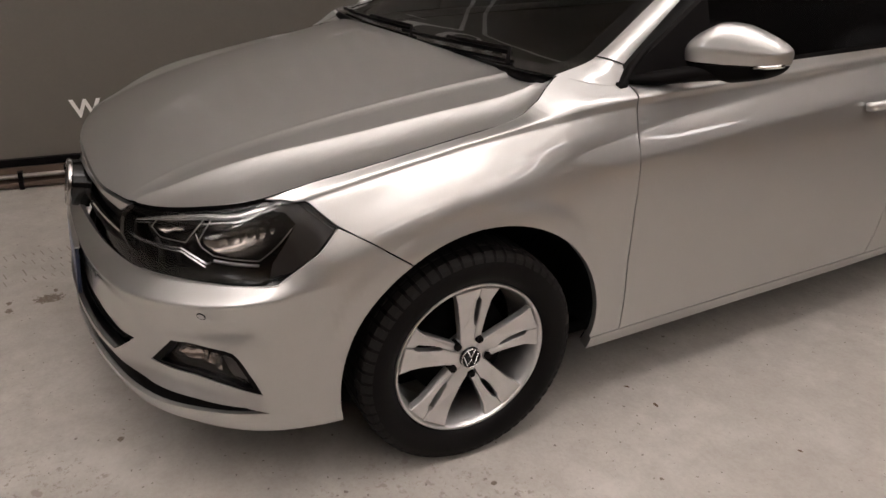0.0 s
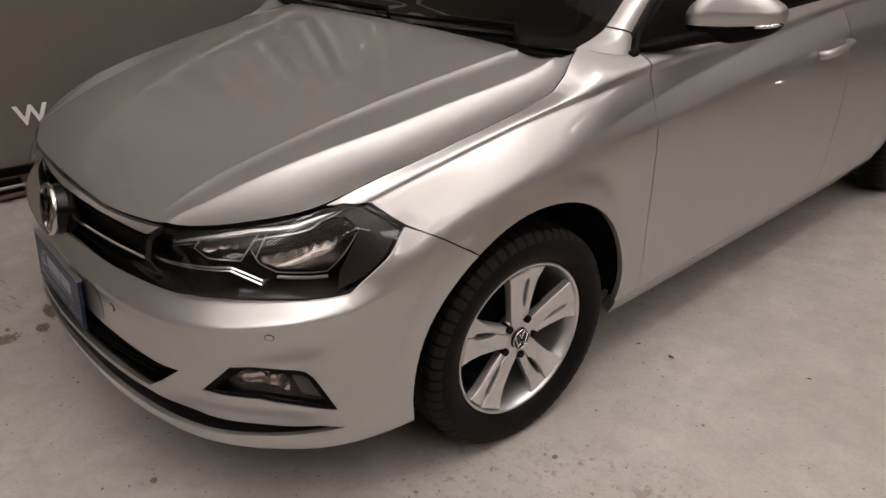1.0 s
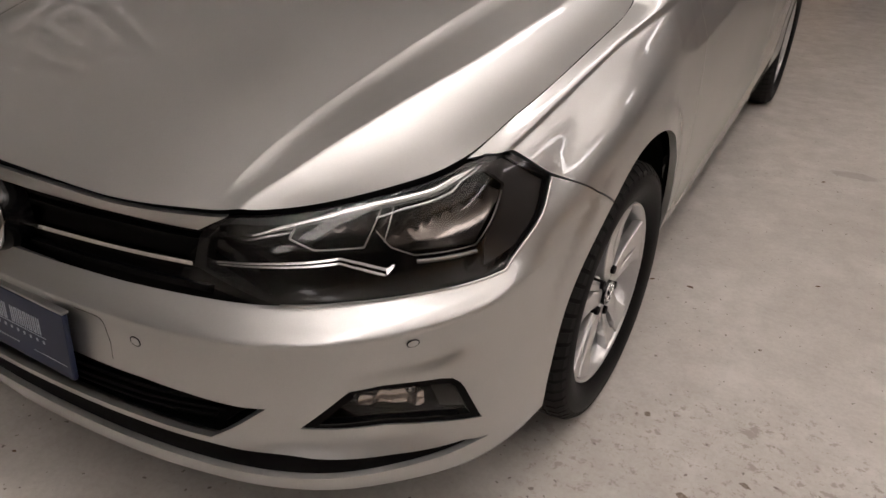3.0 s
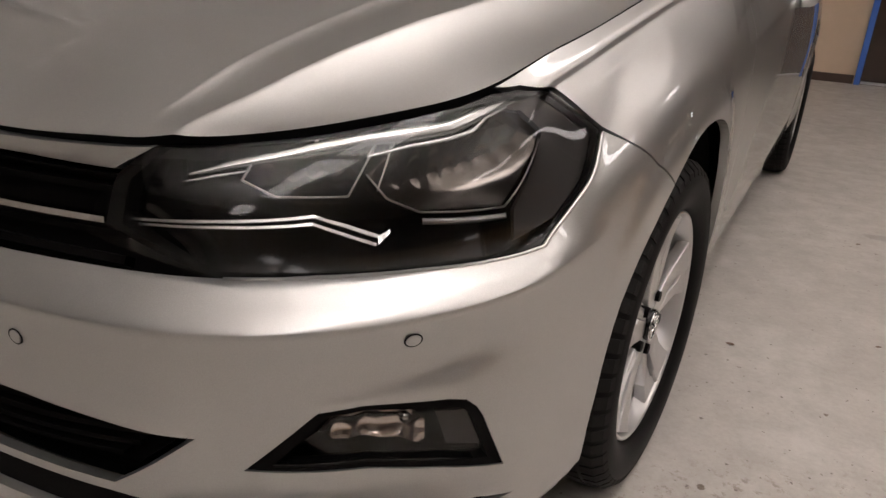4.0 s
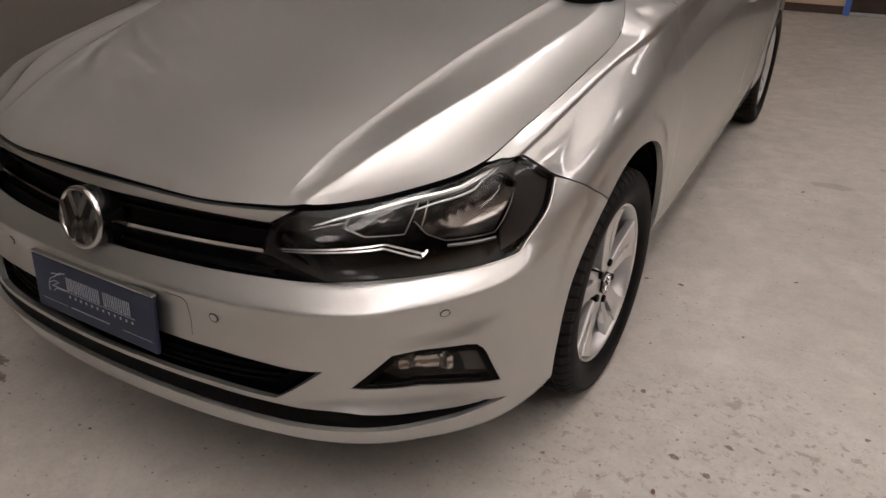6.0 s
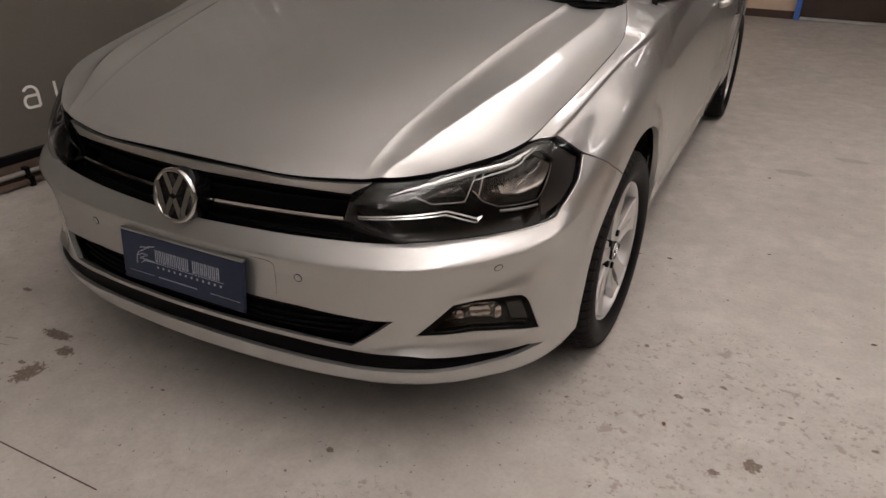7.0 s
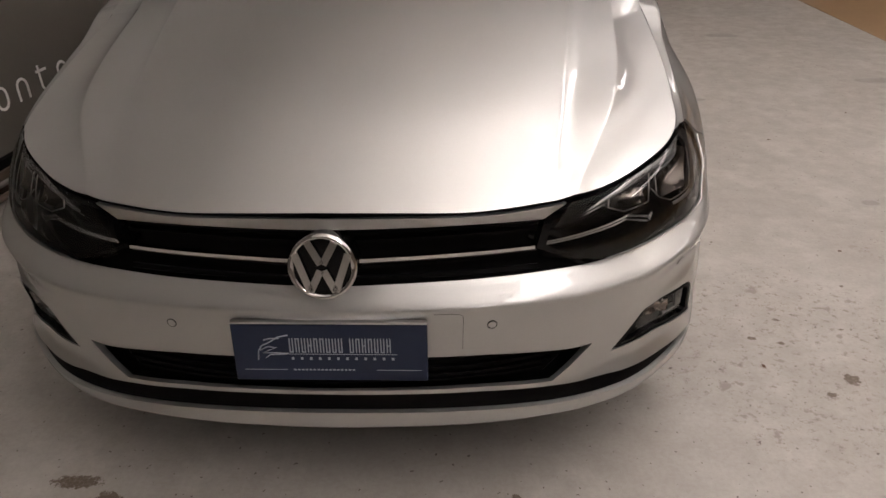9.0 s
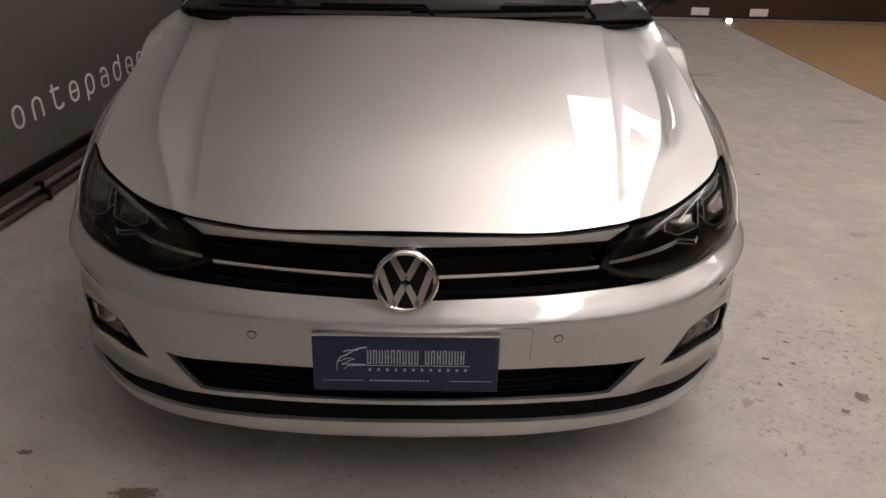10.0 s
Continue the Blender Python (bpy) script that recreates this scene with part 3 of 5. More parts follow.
def lathe(name, profile, mat, parent=None, label="", seg=64, closed=True):
    """Turned about the x axis: profile of (x, r)."""
    verts, faces = [], []
    n = len(profile)
    for k in range(seg):
        c, s_ = math.cos(k * math.tau / seg), math.sin(k * math.tau / seg)
        verts += [(x, r * c, r * s_) for x, r in profile]
    for k in range(seg):
        q = (k + 1) % seg
        for i in range(n if closed else n - 1):
            j = (i + 1) % n
            faces.append((k * n + i, q * n + i, q * n + j, k * n + j))
    ob = raw(name, verts, faces, mat, parent, label)
    bm = bmesh.new()
    bm.from_mesh(ob.data)
    bmesh.ops.recalc_face_normals(bm, faces=bm.faces)
    bm.to_mesh(ob.data)
    bm.free()
    return ob

# ---- the showroom ----
WALL_X, WALL_SLOPE = -1.92, 0.105   # the lettered wall: x = WALL_X + WALL_SLOPE * y
WALL_YAW = math.degrees(math.atan(-WALL_SLOPE))
BACK_Y, CEIL_Z = 7.05, 4.3
wall_m = Matrix.Translation((WALL_X, 0, 0)) @ pose(0, 0, 0, 0, 0, WALL_YAW)   # local y runs along the wall, local x points into the room

floor = tagged(box("floor", -3.5, -7, -0.2, 3.3, 7.4, 0.0, M_FLOOR), "pale grey painted concrete floor with stains and chipped paint", "floor", kind="structure")
brown = tagged(box("floor", 3.3, -7, -0.2, 10.2, 7.4, 0.004, M_BROWN), "brown floor covering beside the painted concrete", "floor", kind="structure")
tagged(box("wall_west", -0.2, -7.2, 0.0, 0.0, 7.4, CEIL_Z, M_WALL, m=wall_m), "dark grey painted wall with white lettering", "wall", kind="structure")
tagged(box("wall_north", -2.5, BACK_Y, 0.0, 1.05, BACK_Y + 0.2, CEIL_Z, M_BROWNWALL), "tan painted wall at the far end of the hall", "wall", kind="structure")
tagged(box("window_1", 1.10, BACK_Y + .02, 0.0, 10.2, BACK_Y + .2, CEIL_Z, M_GLAZE), "dark brown glazed front at the far end of the hall", "glazed front", kind="structure")
tagged(box("frame_post", 1.051, BACK_Y - .05, 0.0, 1.099, BACK_Y + .2, CEIL_Z, M_BLUEPOST, bevel=.004), "blue upright frame post beside the glazed front", "post")
tagged(box("baseboard", -2.4, BACK_Y - .012, 0.0, 1.045, BACK_Y - .001, .075, M_SKIRT), "dark brown baseboard under the tan wall", "baseboard", kind="structure")
rail = tagged(box("metal_rail", 1.105, BACK_Y - .06, .012, 9.5, BACK_Y - .03, .034, M_ALU), "thin bright metal rail at the foot of the glazing", "rail")
for bx in (3.07, 3.74):
    tagged(box("pale_patch", bx - .1, BACK_Y + .008, .055, bx + .1, BACK_Y + .0195, .135, M_PALE_PATCH, bevel=.002), "pale patch at the foot of the dark glazing", "paper")
spot_lamp = empty("floor_spotlight", "small lit spotlight on the floor by the wall", "spotlight", at=(3.36, BACK_Y - .11, 0))
box("housing", -.04, -.02, 0, .04, .03, .05, M_ALU, spot_lamp, bevel=.004)
box("lens", -.03, -.024, .008, .03, -.0205, .044, make_glow("lit_spotlight", (0.9, 0.95, 1.0), 12.0), spot_lamp)
# two added walls out of view, kept dark to darken the car's reflections
tagged(box("wall_east", 10.0, -7.0, 0.0, 10.2, BACK_Y, CEIL_Z, M_PLASTER), "unseen grey-brown wall added to close the hall", "wall", kind="structure")
tagged(box("wall_south", -3.5, -7.2, 0.0, 10.2, -7.0, CEIL_Z, M_PLASTER), "unseen grey-brown wall added to close the hall", "wall", kind="structure")
# ceiling is out of view, set high to spread the panels' upward light
tagged(box("ceiling", -3.6, -7.2, CEIL_Z, 10.3, 7.4, CEIL_Z + 0.2, M_CEIL), "white painted ceiling", "ceiling", kind="structure")

M_TUBE = make_glow("lit_diffuser", LAMP_COLOR, LAMP_GLOW)
M_UPLIGHT = make_glow("lit_upper_diffuser", LAMP_COLOR, LAMP_UP)


def luminaire(x, y, w=0.42, h=1.88):
    top = empty("ceiling_light", "unseen white hanging light panel, switched on", "ceiling light", "ceiling lights", at=(x, y, CEIL_Z))
    d = LAMP_Z - CEIL_Z
    bm = bmesh.new()
    for x0, y0, x1, y1 in ((-w / 2 - .02, -h / 2 - .02, w / 2 + .02, -h / 2), (-w / 2 - .02, h / 2, w / 2 + .02, h / 2 + .02),
                           (-w / 2 - .02, -h / 2, -w / 2, h / 2), (w / 2, -h / 2, w / 2 + .02, h / 2)):
        box_bm(bm, x0, y0, d, x1, y1, d + 0.07)
    part("frame", bm, M_ALU, top, smooth_faces=False)
    box("diffuser", -w / 2, -h / 2, d + .008, w / 2, h / 2, d + .022, M_TUBE, top)
    # upward glow set strong to brighten the unseen ceiling
    box("upper_diffuser", -w / 2, -h / 2, d + .045, w / 2, h / 2, d + .06, M_UPLIGHT, top)
    for k in (-1, 1):
        tube("wire", [(0, k * h * .4, d + .06), (0, k * h * .4, 0)], .002, M_ALU, top, sides=6)
    return top


for lx, ly, ll in LIGHTS:
    luminaire(lx, ly, h=ll)


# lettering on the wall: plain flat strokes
def stroke(path, w, parent, name="letter_shape", closed=False):
    """A flat ribbon of even width on the wall along a path of (y, z)."""
    p = [Vector(q) for q in path]
    n = len(p)
    verts, faces = [], []
    for i, q in enumerate(p):
        a = (q - p[i - 1]) if (i or closed) else (p[1] - q)
        b = (p[(i + 1) % n] - q) if (i < n - 1 or closed) else (q - p[i - 1])
        a.normalize()
        b.normalize()
        d = (a + b).normalized()
        side = Vector((-d.y, d.x)) * w / 2 / max(.5, d.dot(a))
        lo, hi = q - side, q + side
        verts += [(.001, lo.x, lo.y), (.004, lo.x, lo.y), (.004, hi.x, hi.y), (.001, hi.x, hi.y)]
    for i in range(n if closed else n - 1):
        j = (i + 1) % n
        faces += [(4 * i + k, 4 * j + k, 4 * j + k + 1, 4 * i + k + 1) for k in range(3)]
    if not closed:
        faces += [(0, 1, 2, 3), (4 * n - 1, 4 * n - 2, 4 * n - 3, 4 * n - 4)]
    return raw(name, verts, faces, M_WHITE, parent, flat=True)


def bend(cy, cz, ry, rz, a0, a1, n=8):
    return [(cy + ry * math.cos(radians(a)), cz + rz * math.sin(radians(a))) for a in np.linspace(a0, a1, n)]


def glyph(kind, y, z, w, h, t, holder):
    """Rounded upright shapes: a loop, an arch, a cup, a hook or a post, some with a tail."""
    a, b, r = y - w / 2, y + w / 2, w / 2
    over, under = bend(y, z + h - r, r, r, 180, 0), bend(y, z + r, r, r, 180, 360)
    if kind in "oecpd":
        stroke(under + over[::-1], t, holder, closed=True)
    if kind == "e":
        stroke([(a, z + h * .5), (b, z + h * .5)], t * .9, holder)
    if kind == "p":
        stroke([(a, z + h * .6), (a, z - h * .32)], t, holder)
    if kind == "d":
        stroke([(b, z + h * .4), (b, z + h * 1.38)], t, holder)
    if kind == "n":
        stroke([(a, z)] + over + [(b, z)], t, holder)
    if kind == "r":
        stroke([(a, z)] + bend(y, z + h - r, r, r, 180, 40), t, holder)
    if kind == "m":
        for k in (-1, 1):
            stroke([(y + k * r - r, z)] + bend(y + k * r, z + h - r, r, r, 180, 0) + [(y + k * r + r, z)], t, holder)
    if kind == "a":
        stroke(bend(y, z + h - r, r, r, 150, 0) + [(b, z)], t, holder)
        stroke([(b, z + h * .55)] + bend(a + r * .6, z + h * .28, r * .6, h * .28, 90, 270) + [(b, z)], t, holder)
    if kind == "u":
        stroke([(a, z + h)] + under + [(b, z + h)], t, holder)
    if kind == "t":
        stroke([(a + r * .4, z + h * 1.28)] + bend(y + r * .4, z + r * .8, r, r * .8, 180, 340), t, holder)
        stroke([(a - r * .2, z + h), (b, z + h)], t, holder)
    if kind == "i":
        stroke([(y, z), (y, z + h)], t, holder)


lettering = empty("wall_lettering", "thin white lettering along the dark grey wall", "wall lettering")
lettering.matrix_world = wall_m
for yy in (.13, .34, .55):
    cu = bpy.data.curves.new("letter", "FONT")
    cu.body, cu.size, cu.extrude, cu.align_x = "w", 0.205, 0.0015, "CENTER"
    tmp = new("letter", cu)
    bpy.context.view_layer.update()
    me = bpy.data.meshes.new_from_object(tmp.evaluated_get(bpy.context.evaluated_depsgraph_get()))
    bpy.data.objects.remove(tmp)
    me.materials.append(M_WHITE)
    ob = new("letter", me)
    ob.parent = lettering
    ob.matrix_basis = Matrix.Translation((.003, yy, .325)) @ pose(0, 0, 0, 90, 0, 90)
stroke([(.725, .331), (.741, .331)], .016, lettering)
for kind, yy in (("a", .895), ("u", 1.045), ("t", 1.195), ("o", 1.352), ("m", 1.565), ("o", 1.785), ("n", 1.925), ("t", 2.075), ("e", 2.222),
                 ("p", 2.365), ("a", 2.505), ("d", 2.640), ("e", 2.775), ("r", 2.905), ("n", 3.030), ("o", 3.170), ("i", 3.390), ("t", 3.50)):
    glyph(kind, yy, .318, .066, .092, .0115, lettering)
sign = empty("wall_sign", "large white outline sign on the dark grey wall", "wall sign")
sign.matrix_world = wall_m
for kind, yy in (("n", .17), ("u", .46), ("i", .77), ("o", 1.09), ("m", 1.46), ("o", 1.82), ("n", 2.12), ("i", 2.40), ("u", 2.66),
                 ("n", 3.10), ("n", 3.40), ("u", 3.70), ("o", 4.00), ("n", 4.30), ("n", 4.60), ("o", 4.90)):
    glyph(kind, yy, 1.34, .17 if kind != "m" else .14, .80, .040, sign)
for k in range(12):
    glyph("rrannioncuta"[k].replace("c", "o"), .24 + .42 * k, .91, .085, .12, .020, sign)
stroke([(2.55 + 3.08 * math.cos(a), 1.77 + .60 * math.sin(a)) for a in np.linspace(0, math.tau, 160, endpoint=False)], .042, sign, "outline", closed=True)

# foot of the wall
foot = empty("wall_foot", "dirty pale skirting at the foot of the wall", "skirting", kind="structure")
foot.matrix_world = wall_m
box("skirting", .0, -7, .0, .035, 7.2, .10, M_RUST, foot, "dirty stained skirting")
box("dark_band", .0, -7, .103, .028, 7.2, .140, M_BLACK, foot, "dark band")
for z, x, r, mt in ((.062, .055, .011, M_PIPE), (.022, .075, .014, M_RUST)):
    pipe = empty("pipe", "thin metal pipe along the foot of the wall", "pipe")
    pipe.matrix_world = wall_m
    rg = random.Random(int(z * 1000))
    tube("run", [(x + rg.uniform(-.003, .003), y, z + rg.uniform(-.003, .003)) for y in np.arange(-6.9, 7.1, .35)], r, mt, pipe)
    for y in np.arange(-5.12, 6.5, .98):
        box("clamp", x - r - .006, y - .011, z - r - .006, x + r + .004, y + .011, z + r + .012, M_BLACK, pipe)
foot_block = tagged(box("dark_block", .01, -.02, .01, .06, .22, .098, M_BLACK, m=wall_m), "dark block at the foot of the wall", "cable box")

# ---- the car ----
car = empty("car", "silver metallic hatchback car parked on the concrete floor", "car")
HUB_Y, HUB_Z, BASE = 0.785, 0.293, 2.55
ARCH_Y, ARCH_R = 0.800, 0.362


def plain(depth=0.0):
    return (lambda s, v: skin(s, v, depth)), skin_normal


def arch_curve(cy, r, a0, a1, n):
    """The wheel arch's edge as places on the side skin."""
    a = np.radians(np.linspace(a0, a1, n))
    y, z = cy - r * np.cos(a), HUB_Z + r * np.sin(a)
    s, v = y + 0.63, np.full(n, 0.4)
    for _ in range(8):
        lo, hi = np.full(n, RAIL_V[0]), np.full(n, RAIL_V[-1])
        for _ in range(22):
            v = (lo + hi) / 2
            low = skin(s, v)[:, 2] < z
            lo, hi = np.where(low, v, lo), np.where(low, hi, v)
        s = s + 0.9 * (y - skin(s, v)[:, 1])
    return [(float(p), float(q)) for p, q in zip(s, v)]


FRONT_ARCH = arch_curve(ARCH_Y, ARCH_R, -16, 196, 44)
REAR_ARCH = arch_curve(ARCH_Y + BASE, ARCH_R, -16, 196, 30)
SEAM_AT = min(range(4, len(FRONT_ARCH) // 2), key=lambda i: abs(FRONT_ARCH[i][1] - (.6015 - .655 * (FRONT_ARCH[i][0] - 1.09))))
SEAM = FRONT_ARCH[SEAM_AT]

HEADLIGHT = [(.420, .612), (.436, .660), (.487, .716), (.6, .719), (.748, .720), (.90, .721), (.925, .721), (.972, .706), (1.005, .674), (1.090, .604),
             (1.040, .574), (.990, .552), (.951, .539), (.916, .543), (.8, .558), (.675, .566), (.56, .566), (.46, .597)]
INTAKE = [(0, .396), (.32, .390), (.45, .381), (.541, .376), (.447, .315), (.3, .323), (0, .328)]
STRIP = [(0, .318), (.3, .312), (.445, .304), (.613, .289), (.742, .285), (.86, .278), (.912, .262), (.858, .262), (.73, .259), (.61, .253), (.45, .250), (.3, .257), (0, .264)]
FOG = [(.592, .338), (.678, .410), (.726, .415), (.821, .412), (.842, .408), (.855, .398), (.864, .384), (.900, .304), (.82, .322), (.732, .335)]
GRILLE = [(0, .562), (.3, .560), (.45, .562), (.556, .563), (.458, .596), (.414, .612), (.432, .660), (.3, .664), (0, .665)]
BAR = [(0, .671), (.3, .670), (.434, .666), (.483, .7145), (.3, .7155), (0, .716)]

# front bumper
half = ([(0, .15), (.5, .15), (.9, .15), (FRONT_ARCH[0][0] - .02, .15)] + [p for p in FRONT_ARCH[:SEAM_AT]] + [(SEAM[0] - .001, SEAM[1] - .001)]
        + [(1.188, .5360), (1.130, .5735), (1.090, .6015), (1.041, .571), (.990, .549), (.952, .536), (.916, .540), (.8, .555), (.675, .563), (.56, .562), (.3, .559), (0, .561)])
bumper = sheet("front_bumper", *plain(), both(half), M_PAINT, car, holes=[both(INTAKE), both(STRIP), FOG, mirror_s(FOG)], step=0.0125, skirt=0.014,
               lines=[[(-1.2, .509), (1.2, .509)], [(.60, .4155), (.92, .4445)], [(-.60, .4155), (-.92, .4445)]])
for sg in (1, -1):
    rim_line = [(1.088, .600), (1.041, .571), (.990, .549), (.952, .536), (.916, .540), (.8, .555), (.675, .563), (.56, .562)]
    pts = [q for a, b in zip(rim_line, rim_line[1:]) for q in np.linspace(a, b, 8, endpoint=False)]
    tube("rolled_edge", [tuple(skin(sg * a, b, .0012)[0]) for a, b in pts], .0026, M_PAINT, bumper, sides=8)
sheet("grille_bar", *plain(), both(BAR), M_PAINT, car, step=0.0125, skirt=0.012)
# dark sheet added behind the openings, in place of the shade inside
sheet("dark_backing", *plain(0.075), both([(0, .17), (.9, .17), (1.0, .3), (1.0, .715), (.9, .722), (0, .722)]), M_DARK, car, step=0.03, skirt=0)


def strips(name, v0, v1, s0, s1, depth, thick, mat, parent, n=40, label=""):
    """A bar that follows the front of the car between two heights."""
    s = np.linspace(s0, s1, n)
    a, b = np.full(n, v0), np.full(n, v1)
    rings = [skin(s, a, depth), skin(s, b, depth), skin(s, b, depth + thick), skin(s, a, depth + thick)]
    verts = np.concatenate(rings)
    faces = []
    for k in range(4):
        q = (k + 1) % 4
        faces += [(k * n + i, k * n + i + 1, q * n + i + 1, q * n + i) for i in range(n - 1)]
    faces += [(0, n, 2 * n, 3 * n), (n - 1, 4 * n - 1, 3 * n - 1, 2 * n - 1)]
    ob = raw(name, verts, faces, mat, parent, label, flat=True)
    bm = bmesh.new()
    bm.from_mesh(ob.data)
    bmesh.ops.recalc_face_normals(bm, faces=bm.faces)
    bm.to_mesh(ob.data)
    bm.free()
    return ob


grille = sheet("grille", *plain(0.045), both(GRILLE), M_BLACK, car, step=0.02, skirt=0.0, label="black plastic grille behind a chrome strip")
for v0 in (.574, .594, .636, .652):
    strips("slat", v0, v0 + .006, -.43, .43, .024, .02, M_BLACK, grille)
for sg in (-1, 1):
    strips("chrome_strip", .611, .617, sg * .055, sg * .417, .004, .014, M_CHROME, grille, label="thin chrome strip")
intake = sheet("lower_grille", *plain(0.05), both(INTAKE), M_BLACK, car, step=0.02, skirt=0, label="black plastic lower grille")
for v0 in (.334, .347, .360, .373):
    strips("slat", v0, v0 + .005, -.44 - (v0 - .334) * 1.5, .44 + (v0 - .334) * 1.5, .028, .02, M_BLACK, intake)
sheet("lower_trim", *plain(0.012), both(STRIP), M_BLACK, car, step=0.02, skirt=0, label="black plastic trim strip")

# parking sensors
for s0, v0 in ((.321, .458), (-.321, .458), (.778, .4775), (-.778, .4775)):
    c, n = skin(s0, v0)[0], skin_normal(s0, v0)[0]
    m = Matrix.Translation(c + n * 0.0005) @ Vector(n).to_track_quat("Z", "Y").to_matrix().to_4x4()
    bm = bmesh.new()
    bmesh.ops.create_cone(bm, cap_ends=True, segments=28, radius1=.0088, radius2=.0082, depth=.003, matrix=m)
    sens = part("parking_sensor", bm, M_PAINT, car, smooth_faces=False)
    ring = [m @ Vector((math.cos(a) * .0094, math.sin(a) * .0094, 0.0006)) for a in np.linspace(0, math.tau, 28, endpoint=False)]
    tube("ring", ring, .0008, M_BLACK, sens, sides=6, closed=True)

# fog lamps
for sg in (1, -1):
    flip = (lambda p: p) if sg > 0 else mirror_s
    fog = sheet("fog_lamp", *plain(0.052), flip(FOG), M_BLACK, car, step=0.015, skirt=0, label="fog lamp in a black plastic surround")

    def bowl(s, v, c=(.74, .376), sg=sg):
        r = np.clip(((np.abs(s) - c[0]) / .07) ** 2 + ((v - c[1]) / .03) ** 2, 0, 1)
        return skin(s, v, .014 + .020 * (1 - r) + .010 * np.abs((np.abs(s) * 26) % 1 - .5))
    ring_in = [(.622, .342), (.688, .402), (.726, .406), (.821, .403), (.838, .399), (.848, .390), (.880, .318), (.82, .330), (.732, .342)]
    sheet("surround", *plain(0.003), flip(FOG), M_BLACK, fog, holes=[flip(ring_in)], step=0.010, skirt=.02)
    rim_poly = [(.676, .376), (.702, .394), (.734, .395), (.785, .394), (.798, .377), (.799, .352), (.694, .361)]
    sheet("reflector", bowl, normal_of(bowl), flip(rim_poly), M_PEACH, fog, step=0.008, skirt=0, label="bright lamp reflector")
    bm = bmesh.new()
    bmesh.ops.create_uvsphere(bm, u_segments=16, v_segments=10, radius=.009, matrix=Matrix.Translation(skin(sg * .775, .383, .026)[0]))
    part("bulb", bm, M_CHROME, fog)
    sheet("marker_lens", *plain(0.014), flip([(.808, .394), (.849, .390), (.877, .330), (.827, .345)]), M_AMBER, fog, step=0.008, skirt=.006)
    sheet("lens", *plain(0.010), flip([(.66, .372), (.70, .398), (.85, .396), (.882, .325), (.69, .352)]), M_LENS, fog, step=0.012, skirt=0).visible_shadow = False
    lip = flip([(.605, .338), (.732, .339), (.82, .327), (.894, .308), (.893, .313), (.82, .333), (.732, .345), (.615, .345)])
    sheet("lip", *plain(0.004), lip, M_GLOSSBLACK, fog, step=0.012, skirt=.014)

